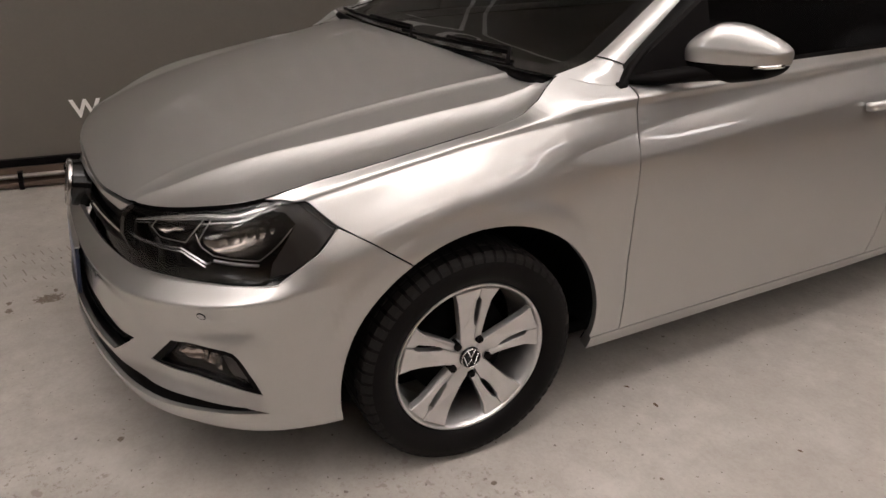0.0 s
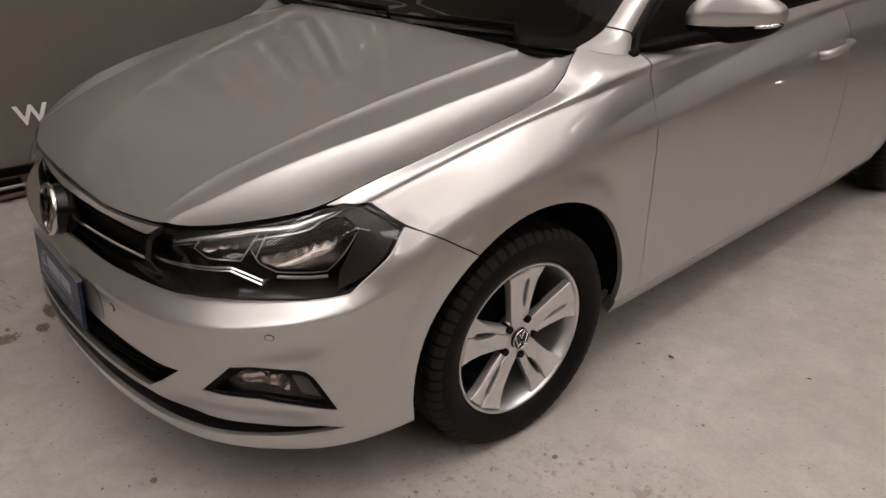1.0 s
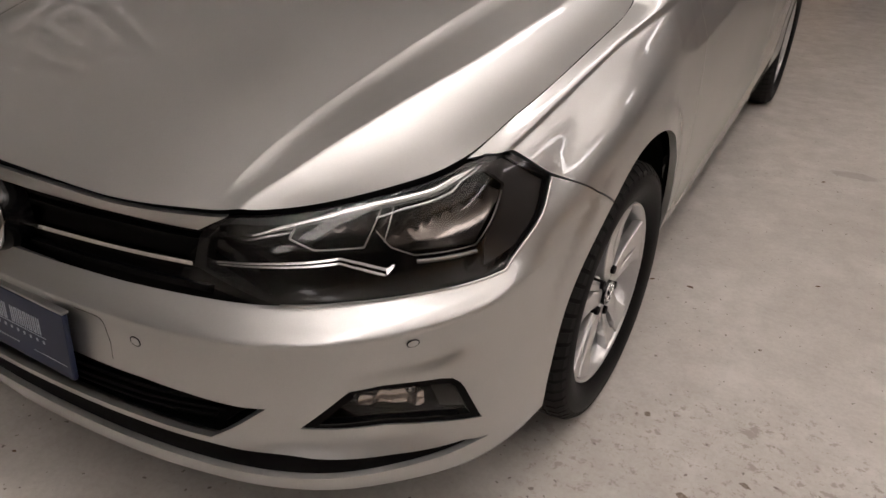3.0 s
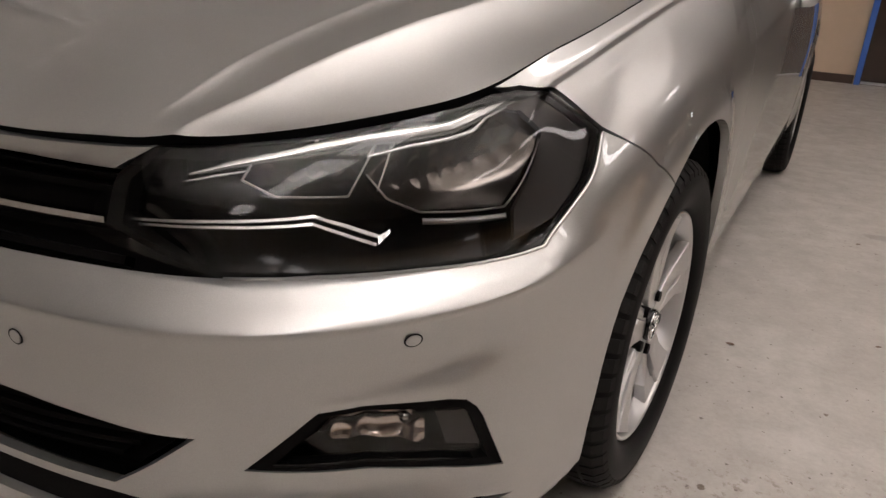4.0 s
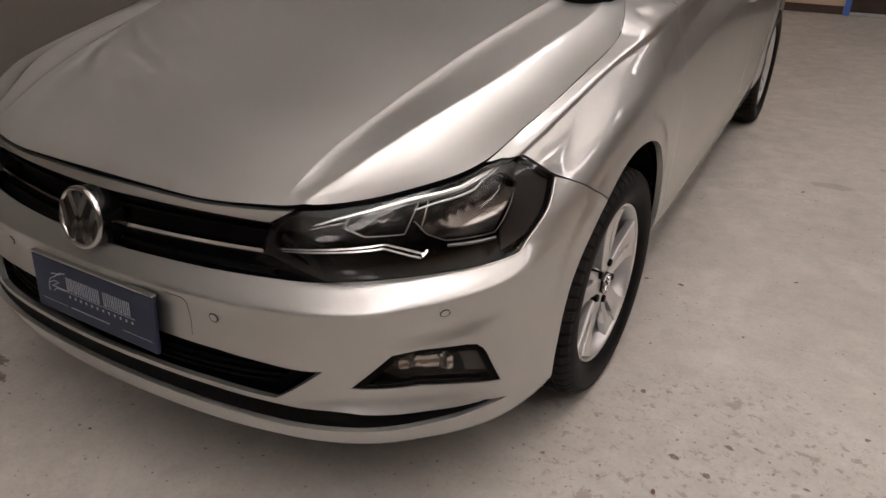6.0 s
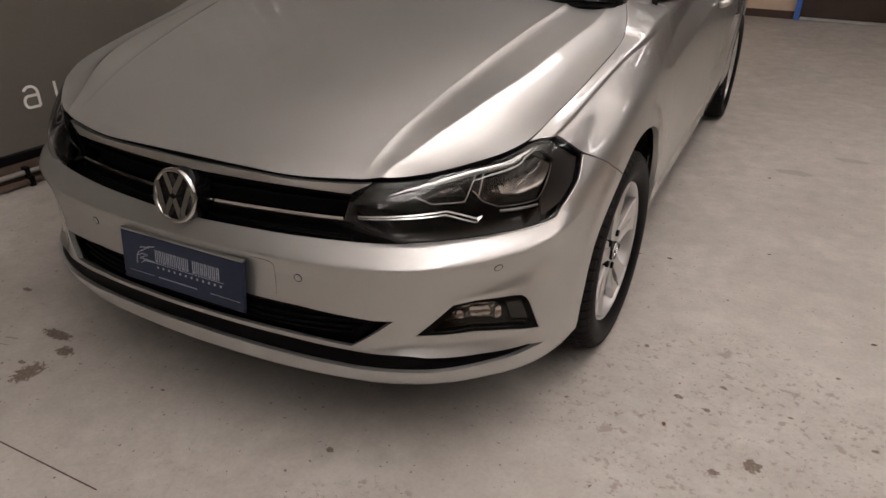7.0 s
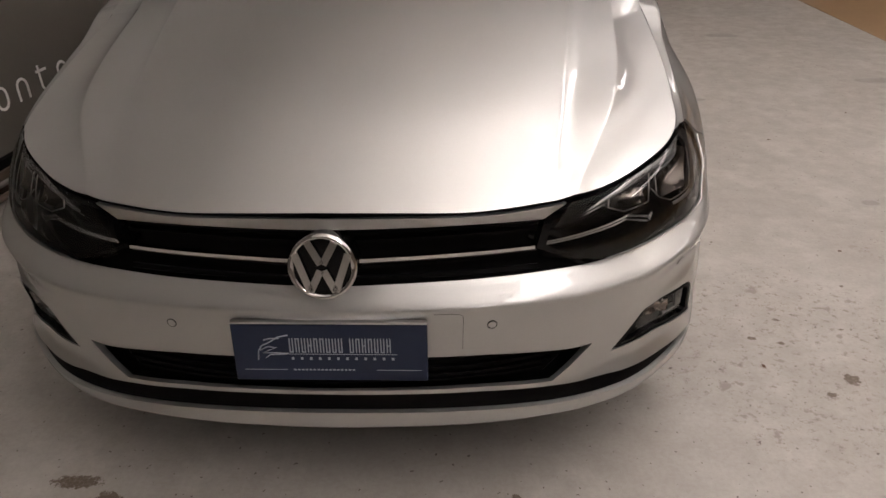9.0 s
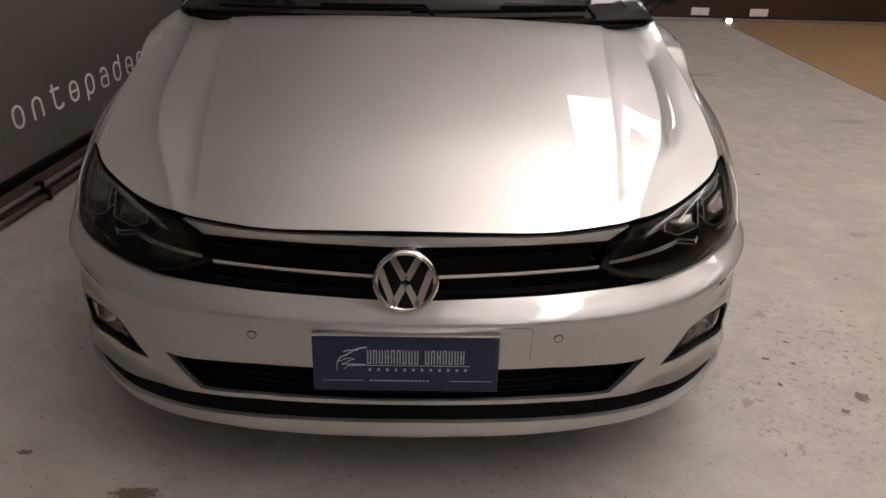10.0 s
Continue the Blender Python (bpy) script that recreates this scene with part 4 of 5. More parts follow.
# headlights
for sg in (1, -1):
    flip = (lambda p: p) if sg > 0 else mirror_s
    lamp = sheet("headlight", *plain(0.060), flip(HEADLIGHT), M_GLOSSBLACK, car, step=0.016, skirt=0, label="clear headlight with a dark housing and chrome details")
    def lens_p(s, v, depth=0.0):
        """The lens bridges the ledge below it in one smooth curve."""
        t = np.clip((v - .545) / (.721 - .545), 0, 1)
        a, b = skin(s, np.full(len(s), .545)), skin(s, np.full(len(s), .721))
        c = a * (1 - t)[:, None] + b * t[:, None] + skin_normal(s, np.full(len(s), .62)) * (.016 * 4 * t * (1 - t))[:, None]
        k = (1 - smooth(.90, 1.04, np.abs(s)))[:, None]
        return skin(s, v, .001) * (1 - k) + c * k
    lens = sheet("lens", lens_p, normal_of(lens_p), flip(HEADLIGHT), M_LENS, lamp, step=0.012, skirt=0, label="clear plastic lens")
    lens.visible_shadow = False
    # black border of the lens
    inner = [(.440, .613), (.452, .655), (.502, .708), (.6, .713), (.748, .714), (.905, .714), (.962, .700), (.998, .670), (1.082, .604),
             (1.037, .577), (.988, .556), (.95, .545), (.916, .549), (.8, .564), (.675, .572), (.565, .573), (.472, .600)]
    sheet("border", *plain(0.004), flip(HEADLIGHT), M_GLOSSBLACK, lamp, holes=[flip(inner)], step=0.012, skirt=.025)

    def swept(name, pts, w, depth, thick, mat, label="", tilt=0.0, round_by=10.0):
        lo = [(a, b - w[i] / 2) for i, (a, b) in enumerate(pts)]
        hi = [(a, b + w[i] / 2) for i, (a, b) in enumerate(pts)]
        mid_s, mid_v = [a for a, b in pts], [b for a, b in pts]

        def face(s, v):
            dv = v - np.interp(np.abs(s), mid_s, mid_v)
            lean = np.interp(np.abs(s), (.6, .75, .87, .95), (.6, .55, .35, .25)) if tilt > .9 else tilt
            dd = depth + lean * dv + round_by * dv * dv
            if tilt > .9:   # the brow lies close behind the lens
                return lens_p(s, v) - skin_normal(s, np.full(len(s), .64)) * (dd - depth + .006)[:, None]
            return skin(s, v, dd)
        return sheet(name, face, normal_of(face), flip(lo + hi[::-1]), mat, lamp, step=0.006, skirt=thick, label=label)
    swept("daylight_strip", [(.428, .6145), (.55, .6205), (.676, .6255), (.715, .6155), (.752, .6035)], (.0024, .0024, .0026, .003, .0034), .018, .004, M_SATIN, "silver daylight strip", .45)
    swept("daylight_strip", [(.428, .6095), (.55, .615), (.674, .619), (.712, .6085), (.750, .5965)], (.002, .0022, .0024, .0028, .003), .022, .004, M_SATIN, "silver daylight strip", .45)
    swept("tip", [(.752, .600), (.766, .606)], (.007, .003), .020, .004, M_SATIN, "", .45)

    def inner_p(s, v, depth):
        """Places behind the lens."""
        return lens_p(s, v) - skin_normal(s, np.full(len(s), .62)) * np.broadcast_to(np.asarray(depth, float), s.shape)[:, None]

    def trim(name, knots, depth, lift, mat, label=""):
        """A slim strip with a rounded face that looks up by lift degrees; knots of (s, v, width)."""
        k = np.array(knots)
        u = np.linspace(0, len(k) - 1, 6 * (len(k) - 1) + 1)
        s, v, w = [np.interp(u, range(len(k)), k[:, i]) for i in range(3)]
        s = s * sg
        p = inner_p(s, v, depth)
        flat_n = skin_normal(s, np.full(len(s), .62)) * np.array([1, 1, 0])
        flat_n /= np.linalg.norm(flat_n, axis=1)[:, None]
        n = flat_n * math.cos(radians(lift)) + np.array([0, 0, math.sin(radians(lift))])
        c = np.cross(np.gradient(p, axis=0), n)
        c /= np.linalg.norm(c, axis=1)[:, None]
        c *= np.where(c[:, 2] < 0, -1, 1)[:, None]
        rows = [p + c * (w * q)[:, None] + n * (w * r)[:, None] for q, r in ((-.5, -.5), (-.5, 0), (-.25, .09), (0, .12), (.25, .09), (.5, 0), (.5, -.5))]
        m, verts = len(s), np.concatenate(rows)
        faces = [(i * m + j, i * m + j + 1, (i + 1) * m + j + 1, (i + 1) * m + j) for i in range(6) for j in range(m - 1)]
        return raw(name, verts, faces, mat, lamp, label)
    trim("brow", [(.530, .686, .002), (.576, .697, .007), (.618, .702, .009), (.687, .707, .013), (.746, .708, .014), (.811, .704, .014), (.850, .702, .014), (.897, .705, .013), (.957, .705, .008), (.988, .700, .002)],
         .011, 36, M_SATIN, "silver brow strip")
    trim("brow", [(.741, .688, .003), (.788, .691, .004), (.848, .689, .005), (.885, .690, .004), (.910, .698, .003), (.981, .696, .002)], .013, 34, M_SATIN, "thin silver strip")
    trim("sliver", [(.520, .676, .001), (.560, .684, .003), (.600, .688, .001)], .016, 36, M_SATIN)

    def bowl1(s, v):
        r = np.clip(((np.abs(s) - .67) / .08) ** 2 + ((v - .675) / .035) ** 2, 0, 1)
        return inner_p(s, v, .018 + .034 * (1 - r) + .0020 * np.sin(np.abs(s) * 230) * smooth(.665, .69, v))

    def bowl2(s, v):
        r = np.clip(((np.abs(s) - .86) / .125) ** 2 + ((v - .645) / .055) ** 2, 0, 1)
        return inner_p(s, v, .018 + .040 * (1 - r) + .0030 * np.abs(np.sin(np.abs(s) * 105)) * smooth(.635, .655, v))
    P1 = [(.607, .702), (.590, .677), (.632, .655), (.717, .647), (.747, .694)]
    P2 = [(.765, .688), (.742, .668), (.759, .638), (.796, .617), (.910, .597), (.987, .634), (.95, .675), (.897, .686)]
    sheet("reflector", bowl1, normal_of(bowl1, .002), flip(P1), M_SMOKED, lamp, step=0.004, skirt=0, label="chrome reflector bowl")
    sheet("reflector", bowl2, normal_of(bowl2, .002), flip(P2), M_SMOKED, lamp, step=0.004, skirt=0, label="fluted chrome reflector bowl")
    trim("ledge", [(.798, .607, .006), (.855, .597, .007), (.910, .587, .006)], .012, 25, M_ALU)
    for pth in ([(.605, .706), (.590, .677), (.632, .655), (.717, .647), (.751, .699)], [(.739, .668), (.759, .638), (.796, .617), (.910, .597), (.989, .634)], [(.771, .697), (.749, .648)], [(.665, .703), (.684, .716)]):
        pts = []
        for (a0, b0), (a1, b1) in zip(pth, pth[1:]):
            t = np.linspace(0, 1, 8)
            pts += [tuple(q) for q in inner_p(sg * (a0 + (a1 - a0) * t), b0 + (b1 - b0) * t, .015)]
        tube("bezel_edge", pts, .0011, M_BEZEL, lamp, sides=6)
    sheet("marker_reflector", *plain(0.014), flip([(.925, .562), (.985, .556), (1.036, .578), (1.080, .604), (.998, .669), (.962, .699), (.945, .697), (.999, .634), (.935, .594)]), M_AMBER, lamp, step=0.012, skirt=.008)

# bonnet
ss = np.linspace(0, S_BON - 0.02, 110)
edge = skin(ss, np.full(len(ss), RAIL_V[-1]))
cowl_x = np.linspace(edge[-1][0] - .004, 0, 16)


def cowl_y(x):
    return 1.000 + 0.06 * (np.asarray(x) / 0.73) ** 2


outline = []
for sv, p in zip(ss[1:], edge[1:]):
    q = Vector((p[0], p[1] - 0.55))
    q = q * (1 - float(np.interp(sv, (.40, .52, .9, 1.0), (.0045, .003, .002, .0006))) / q.length)
    outline.append((q.x, q.y + 0.55))
outline = [(0.0, edge[0][1] + .0045)] + outline + [(float(x), float(cowl_y(x))) for x in cowl_x[1:]]


def bonnet_p(x, y):
    return np.stack([x, y, bonnet_z(x, y) + 0.0004], 1)


def bonnet_n(x, y, e=0.004):
    n = np.stack([-(bonnet_z(x + e, y, False) - bonnet_z(x - e, y, False)) / (2 * e), -(bonnet_z(x, y + e, False) - bonnet_z(x, y - e, False)) / (2 * e), np.ones(len(x))], 1)
    return n / np.linalg.norm(n, axis=1)[:, None]


full = outline + [(-a, b) for a, b in reversed(outline) if a > 1e-6]
# turned-in edge is coloured dark so that the shut gap looks shaded
sheet("bonnet", bonnet_p, bonnet_n, full, M_PAINT, car, step=0.0125, skirt=0.016, skirt_mat=M_DARK,
      lines=[[(k * float(f(y)), y) for y in np.arange(.09, 1.06, .03)] for f in (bonnet_crease, bonnet_fold) for k in (-1, 1)])
# dark sheet stands in for the shade in the gap under the bonnet's edge
sheet("bonnet_gap_shade", lambda x, y: bonnet_p(x, y) - np.array([0, 0, .022]), bonnet_n, [(a * 1.012, b) for a, b in full], M_DARK, car, step=0.05, skirt=0)

# fenders, doors, quarters
G = .0035
arch_back = FRONT_ARCH[SEAM_AT:]
fender = ([(SEAM[0] + .001, SEAM[1] + .001), (1.189, .5380), (1.131, .5755), (1.092, .6045), (1.007, .678), (.974, .710), (.930, .7275)]
          + [(a, .7288) for a in np.linspace(1.0, S_BON - .02, 12)] + [(S_BON + .012, .729), (1.80, .73), (1.885, .73), (1.876, .64), (1.868, .5), (1.872, .40), (1.895, .215), (1.895, .202), (1.80, .202)]
          + [p for p in reversed(arch_back) if p[1] > .206])
front_door = [(1.885 + 2 * G, .73), (1.876 + G, .64), (1.868 + G, .5), (1.872 + G, .40), (1.895 + G, .215), (1.895 + G, .202), (3.016, .202), (3.022, .45), (3.020, .73)]
rear_door = [(3.020 + G, .73), (3.022 + G, .45), (3.016 + G, .202), (3.585, .202), (3.590, .30), (3.645, .46), (3.72, .57), (3.80, .66), (3.82, .73)]
quarter = ([(3.82 + G, .73), (3.80 + G, .66), (3.72 + G, .57), (3.645 + G, .46), (3.590 + G, .30), (3.590 + G, .202)]
           + [p for p in REAR_ARCH if p[1] > .203] + [(4.40, .20), (4.45, .4), (4.45, .73)])
tail = [(4.45 + G, .73), (4.45 + G, .4), (4.40 + G, .20), (4.40, .15), (S_END - .001, .15), (S_END - .001, .73)]
for sg in (1, -1):
    flip = (lambda p: p) if sg > 0 else mirror_s
    def fender_n(s, v):
        """The fender's top runs smoothly into the windscreen pillar."""
        n = skin_normal(s, v)
        k = (smooth(1.56, 1.68, np.abs(s)) * smooth(.676, .712, v))[:, None]
        n = n * (1 - k) + k * np.stack([np.sign(s) * .66, np.full(len(s), .02), np.full(len(s), .75)], 1)
        return n / np.linalg.norm(n, axis=1)[:, None]
    groove = [flip([(.93, .6555), (3.0, .6555)]), flip([(.93, .6725), (3.0, .6725)])]
    blade_lo = flip([(1.655, .590), (1.79, .570), (2.0, .578), (2.43, .595), (2.87, .613), (3.02, .616)])
    blade_hi = flip([(1.655, .594), (2.0, .619), (2.43, .642), (2.9, .662), (3.02, .664)])
    flare_line = flip(arch_curve(ARCH_Y, .412, 20, 160, 30))
    sheet("front_fender", skin, fender_n, flip(fender), M_PAINT, car, step=0.0125, skirt=.016, lines=groove + [blade_lo, blade_hi, flare_line])
    fd = sheet("front_door", *plain(), flip(front_door), M_PAINT, car, step=0.014, skirt=.014, lines=groove + [blade_lo, blade_hi])
    rd = sheet("rear_door", *plain(), flip(rear_door), M_PAINT, car, step=0.018, skirt=.014)
    sheet("rear_quarter_panel", *plain(), flip(quarter), M_PAINT, car, step=0.02, skirt=.02)
    sheet("rear_end", *plain(), flip(tail), M_PAINT, car, step=0.03, skirt=.014)
    sheet("sill", *plain(), flip([(1.81, .15), (3.60, .15), (3.60, .198), (1.80, .198)]), M_PAINT, car, step=0.014, skirt=.03)
    # dark sheet added behind the door gaps, in place of their shade
    sheet("side_backing", *plain(0.03), flip([(1.80, .16), (3.63, .16), (3.63, .72), (1.75, .72), (1.78, .45)]), M_DARK, car, step=0.04, skirt=0)
    for door, h0 in ((fd, 2.765), (rd, 3.55)):
        base = sheet("handle_recess", *plain(0.0008), flip([(h0 + .02, .578), (h0 + .12, .580), (h0 + .12, .606), (h0 + .02, .604)]), M_PAINT, door, step=0.02, skirt=0)
        pts = [tuple(skin(sg * (h0 + a), .594 + .006 * a / .2, -d)[0]) for a, d in ((0, .004), (.012, .024), (.05, .034), (.12, .036), (.19, .030), (.212, .010), (.214, .0))]
        tube("handle", pts, [.010, .012, .0125, .0125, .0125, .012, .008], M_PAINT, door, "body-coloured door handle", sides=10, squash=1.25)
    # wheel housings
    for cy, r in ((ARCH_Y, ARCH_R), (ARCH_Y + BASE, ARCH_R)):
        verts, faces = [], []
        n = 30
        for i, a in enumerate(np.linspace(-3, 183, n)):
            y, z = cy - (r + .004) * math.cos(radians(a)), HUB_Z + (r + .004) * math.sin(radians(a))
            verts += [(sg * .845, y, z), (sg * .5, y, z), (sg * .5, cy - .02 * math.cos(radians(a)), HUB_Z)]
        for i in range(n - 1):
            faces += [(3 * i, 3 * i + 3, 3 * i + 4, 3 * i + 1), (3 * i + 1, 3 * i + 4, 3 * i + 5, 3 * i + 2)]
        raw("wheel_housing", verts, faces, M_DARK, car)
# floor pan
box("underbody", -.70, .30, .16, .70, 3.9, .20, M_DARK, car)

# cabin
EDGE_W = (0, .25, .33, .5, .8, 1)
EDGE_IN = ((.730, .715, .705, .655, .600, .570), (1.056, 1.180, 1.215, 1.410, 1.720, 1.900), (.946, .972, .985, 1.090, 1.270, 1.370))
EDGE_OUT = ((.732, .774, .747, .690, .640, .610), (1.062, 1.215, 1.265, 1.500, 1.790, 1.960), (.945, .919, .958, 1.090, 1.270, 1.365))


def along(edge, w):
    return np.stack([hermite(EDGE_W, e, w) for e in edge], 1)


def screen(u, w):
    e = along(EDGE_IN, w)
    k = 1 - u * u
    return np.stack([u * e[:, 0], e[:, 1] - (.056 + .03 * w) * k, e[:, 2] + (-.010 + .05 * w) * k], 1)


glass = sheet("windscreen", screen, normal_of(screen), [(-.99, .0), (.99, .0), (.99, 1), (-.99, 1)], M_TINT, car, step=.06, skirt=.006, label="dark tinted windscreen")
sheet("screen_border", lambda u, w: screen(u, w) + np.array([0, -.0015, .0015]), normal_of(screen),
      [(-1, -.0), (1, -.0), (1, 1), (-1, 1)], M_GLOSSBLACK, glass, holes=[[(-.90, .10), (.90, .10), (.93, .2), (.93, .97), (-.93, .97), (-.93, .2)]], step=.05, skirt=.004)
cowl_pts = [(float(x), float(cowl_y(x)) + .012, .922) for x in np.linspace(-.72, .72, 24)]
tube("cowl_panel", cowl_pts, .022, M_BLACK, car, squash=.5, label="black plastic cowl")


def roof(u, w):
    x = u * (.57 + .02 * np.sin(np.pi * w))
    y = 1.82 + .08 * u * u + 1.70 * w
    z = 1.405 + .045 * np.sin(np.pi * w) - .035 * u * u
    return np.stack([x, y, z], 1)


sheet("roof", roof, normal_of(roof), [(-1, 0), (1, 0), (1, 1), (-1, 1)], M_PAINT, car, step=.08, skirt=.02)


def rear_glass(u, w):
    return np.stack([u * (.57 + .13 * w), 3.53 + .40 * w, 1.40 - .46 * w + 0 * u], 1)


sheet("rear_window", rear_glass, normal_of(rear_glass), [(-1, 0), (1, 0), (1, 1), (-1, 1)], M_TINT, car, step=.1, skirt=.01)
for sg in (1, -1):
    # pillar between windscreen and door
    def pillar(u, w, sg=sg):
        a, b = along(EDGE_IN, w), along(EDGE_OUT, w)
        k = u[:, None]
        p = a * (1 - k) + b * k + (np.sin(np.pi * u) * .012 * smooth(0, .3, w))[:, None] * np.array([.75, -.3, .6])
        p[:, 0] *= sg
        return p
    own_n = normal_of(pillar)

    def pillar_n(u, w, sg=sg, own_n=own_n):
        n = own_n(u, w)
        k = (1 - smooth(.05, .32, w))[:, None]
        n = n * (1 - k) + k * np.array([sg * .66, .02, .75])
        return n / np.linalg.norm(n, axis=1)[:, None]
    sheet("a_pillar", pillar, pillar_n, [(0, .005), (1, .005), (1, 1), (0, 1)], M_PAINT, car, step=.03, skirt=.008)
    rim_pts = along(EDGE_OUT, np.linspace(.23, 1, 24)) * np.array([sg, 1, 1]) + np.array([0, .016, -.006])
    tube("window_seal", [tuple(q) for q in rim_pts], .015, M_BLACK, car, squash=.8)
    seam_pts = [tuple(pillar(np.array([u]), np.array([.30 + .03 * u]))[0] + np.array([sg * .001, -.001, .0012])) for u in np.linspace(.02, .98, 8)]
    tube("pillar_seam", seam_pts, .0015, M_DARK, car, sides=5)

    def side_glass(u, w, sg=sg):
        y = 1.19 + 2.35 * u
        lo = skin(np.clip(y + .635, 0, 4.4), np.full(len(u), .73))
        x = lo[:, 0] - .006 - .16 * w
        z = lo[:, 2] - .004 + (1.385 - lo[:, 2]) * w
        yy = y + (.70 * (1 - u) - .25 * u) * w
        return np.stack([sg * x, yy, z], 1)
    sheet("side_window", side_glass, normal_of(side_glass), [(.0, 0), (1, 0), (1, 1), (.0, 1)], M_WINDOW, car, step=.08, skirt=.01, label="dark tinted side window")
    sheet("belt_trim", lambda u, w, f=side_glass: f(u, w) + np.array([sg * .004, 0, 0]), normal_of(side_glass), [(.06, 0), (1, 0), (1, .035), (.06, .035)], M_BLACK, car, step=.05, skirt=.006)

    # door mirror
    mirror = empty("door_mirror")
    mirror.parent = car
    C = Vector((.903, 1.484, .998))

    def shell(lat, lon, sg=sg, grow=1.0, deep=1.0):
        """A rounded, tapering housing, swept back towards its outer end."""
        cx, cy, cz = math.cos(lat) * math.cos(lon), math.cos(lat) * math.sin(lon), math.sin(lat)
        k = (abs(cx) ** 3.6 + abs(cy) ** 3.0 + abs(cz) ** 3.0) ** (-1 / 3.2)
        q = cx * k
        top = float(np.interp(q, (-1.1, -.75, -.38, -.2, .1, 1.1), (.42, .74, 1.0, 1.0, .93, .36)))
        z = (.074 * top if cz > 0 else .062 * deep * (1 - .25 * abs(q))) * cz * k * grow
        y = .050 * cy * k * grow * (1 if cy < 0 else .7) * (1 + .14 * math.exp(-abs(lat - .08) / .25)) + .6 * .096 * q
        return (sg * (C.x + .099 * q * grow), C.y + y, C.z + z + .004 * q)
    for nm, l0, l1, mt, gr in (("cap", -.36, math.pi / 2, M_PAINT, 1.0), ("lower_housing", -math.pi / 2, -.38, M_BLACK, .985)):
        verts, faces, nu, nv = [], [], 48, 16
        for j in range(nv + 1):
            for i in range(nu):
                verts.append(shell(l0 + (l1 - l0) * j / nv, math.tau * i / nu, grow=gr, deep=1.0 if nm == "cap" else 1.15))
        for j in range(nv):
            for i in range(nu):
                q = (j * nu + i, j * nu + (i + 1) % nu, (j + 1) * nu + (i + 1) % nu, (j + 1) * nu + i)
                faces.append(q if sg > 0 else q[::-1])
        raw(nm, verts, faces, mt, mirror, "body-coloured mirror cap" if nm == "cap" else "black plastic housing")
    tube("arm", [(sg * .765, 1.25, .926), (sg * .79, 1.33, .930), (sg * .84, 1.42, .945), (sg * .92, 1.51, .955)], [.012, .022, .026, .020], M_BLACK, mirror, squash=.8)
    verts = [(sg * .768, 1.225, .918), (sg * .780, 1.55, .928), (sg * .705, 1.56, 1.115), (sg * .690, 1.52, 1.11)]
    vs = verts + [(a - sg * .02, b, c) for a, b, c in verts]
    raw("sail_panel", vs, [(0, 1, 2, 3), (7, 6, 5, 4), (0, 4, 5, 1), (1, 5, 6, 2), (2, 6, 7, 3), (3, 7, 4, 0)], M_BLACK, mirror, flat=True)
    tube("indicator", [shell(-.40, a, grow=1.0) for a in (-1.0, -.75, -.5, -.25)], .005, M_CHROME, mirror)

# badge on the grille
BADGE = Vector((0, -.012, .604))
badge_m = Matrix.Translation(BADGE) @ pose(0, 0, 0, 78, 0, 0)
badge = new("badge")
badge.parent = car
badge["label"] = "round chrome badge on a black disc"
bm = bmesh.new()
bmesh.ops.create_cone(bm, cap_ends=True, segments=64, radius1=.066, radius2=.062, depth=.05, matrix=badge_m @ Matrix.Translation((0, 0, -.024)))
part("disc", bm, M_GLOSSBLACK, badge, smooth_faces=False)
ring = [badge_m @ Vector((math.cos(a) * .0595, math.sin(a) * .0595, .002)) for a in np.linspace(0, math.tau, 64, endpoint=False)]
tube("ring", ring, .0072, M_CHROME, badge, closed=True, squash=.8, label="chrome ring")


def slant(x0, y0, x1, y1, w=.0140):
    n = Vector((y0 - y1, x1 - x0, 0)).normalized() * w / 2
    a, b = Vector((x0, y0, .001)), Vector((x1, y1, .001))
    lo = [a + n, a - n, b - n, b + n]
    hi = [q + Vector((0, 0, .008)) for q in lo]
    vs = [badge_m @ q for q in lo + hi]
    return raw("bar", vs, [(4, 5, 6, 7), (0, 1, 5, 4), (1, 2, 6, 5), (2, 3, 7, 6), (3, 0, 4, 7)], M_CHROME, badge, flat=True)


for k in (-1, 1):
    slant(k * .026, .050, k * .002, .006)
    slant(k * .0505, .027, k * .024, -.048)
    slant(k * .024, -.048, k * .003, -.006)

# plate holder
plate_m = Matrix.Translation((0.001, -.034, .423)) @ pose(0, 0, 0, 84, 0, 0)
plate = part("plate", box_bm(bmesh.new(), -.192, -.066, -.005, .192, .062, .005, .003, plate_m), M_BLUE, car, "dark blue dealer plate with pale print", smooth_faces=False)
part("top_edge", box_bm(bmesh.new(), -.192, .0625, -.007, .192, .067, .006, .001, plate_m), M_ALU, plate, smooth_faces=False)


def print_bar(x, y, w, h):
    return part("print_bar", box_bm(bmesh.new(), x - w / 2, y - h / 2, .005, x + w / 2, y + h / 2, .0058, 0, plate_m), M_PALEBLUE, plate, smooth_faces=False)


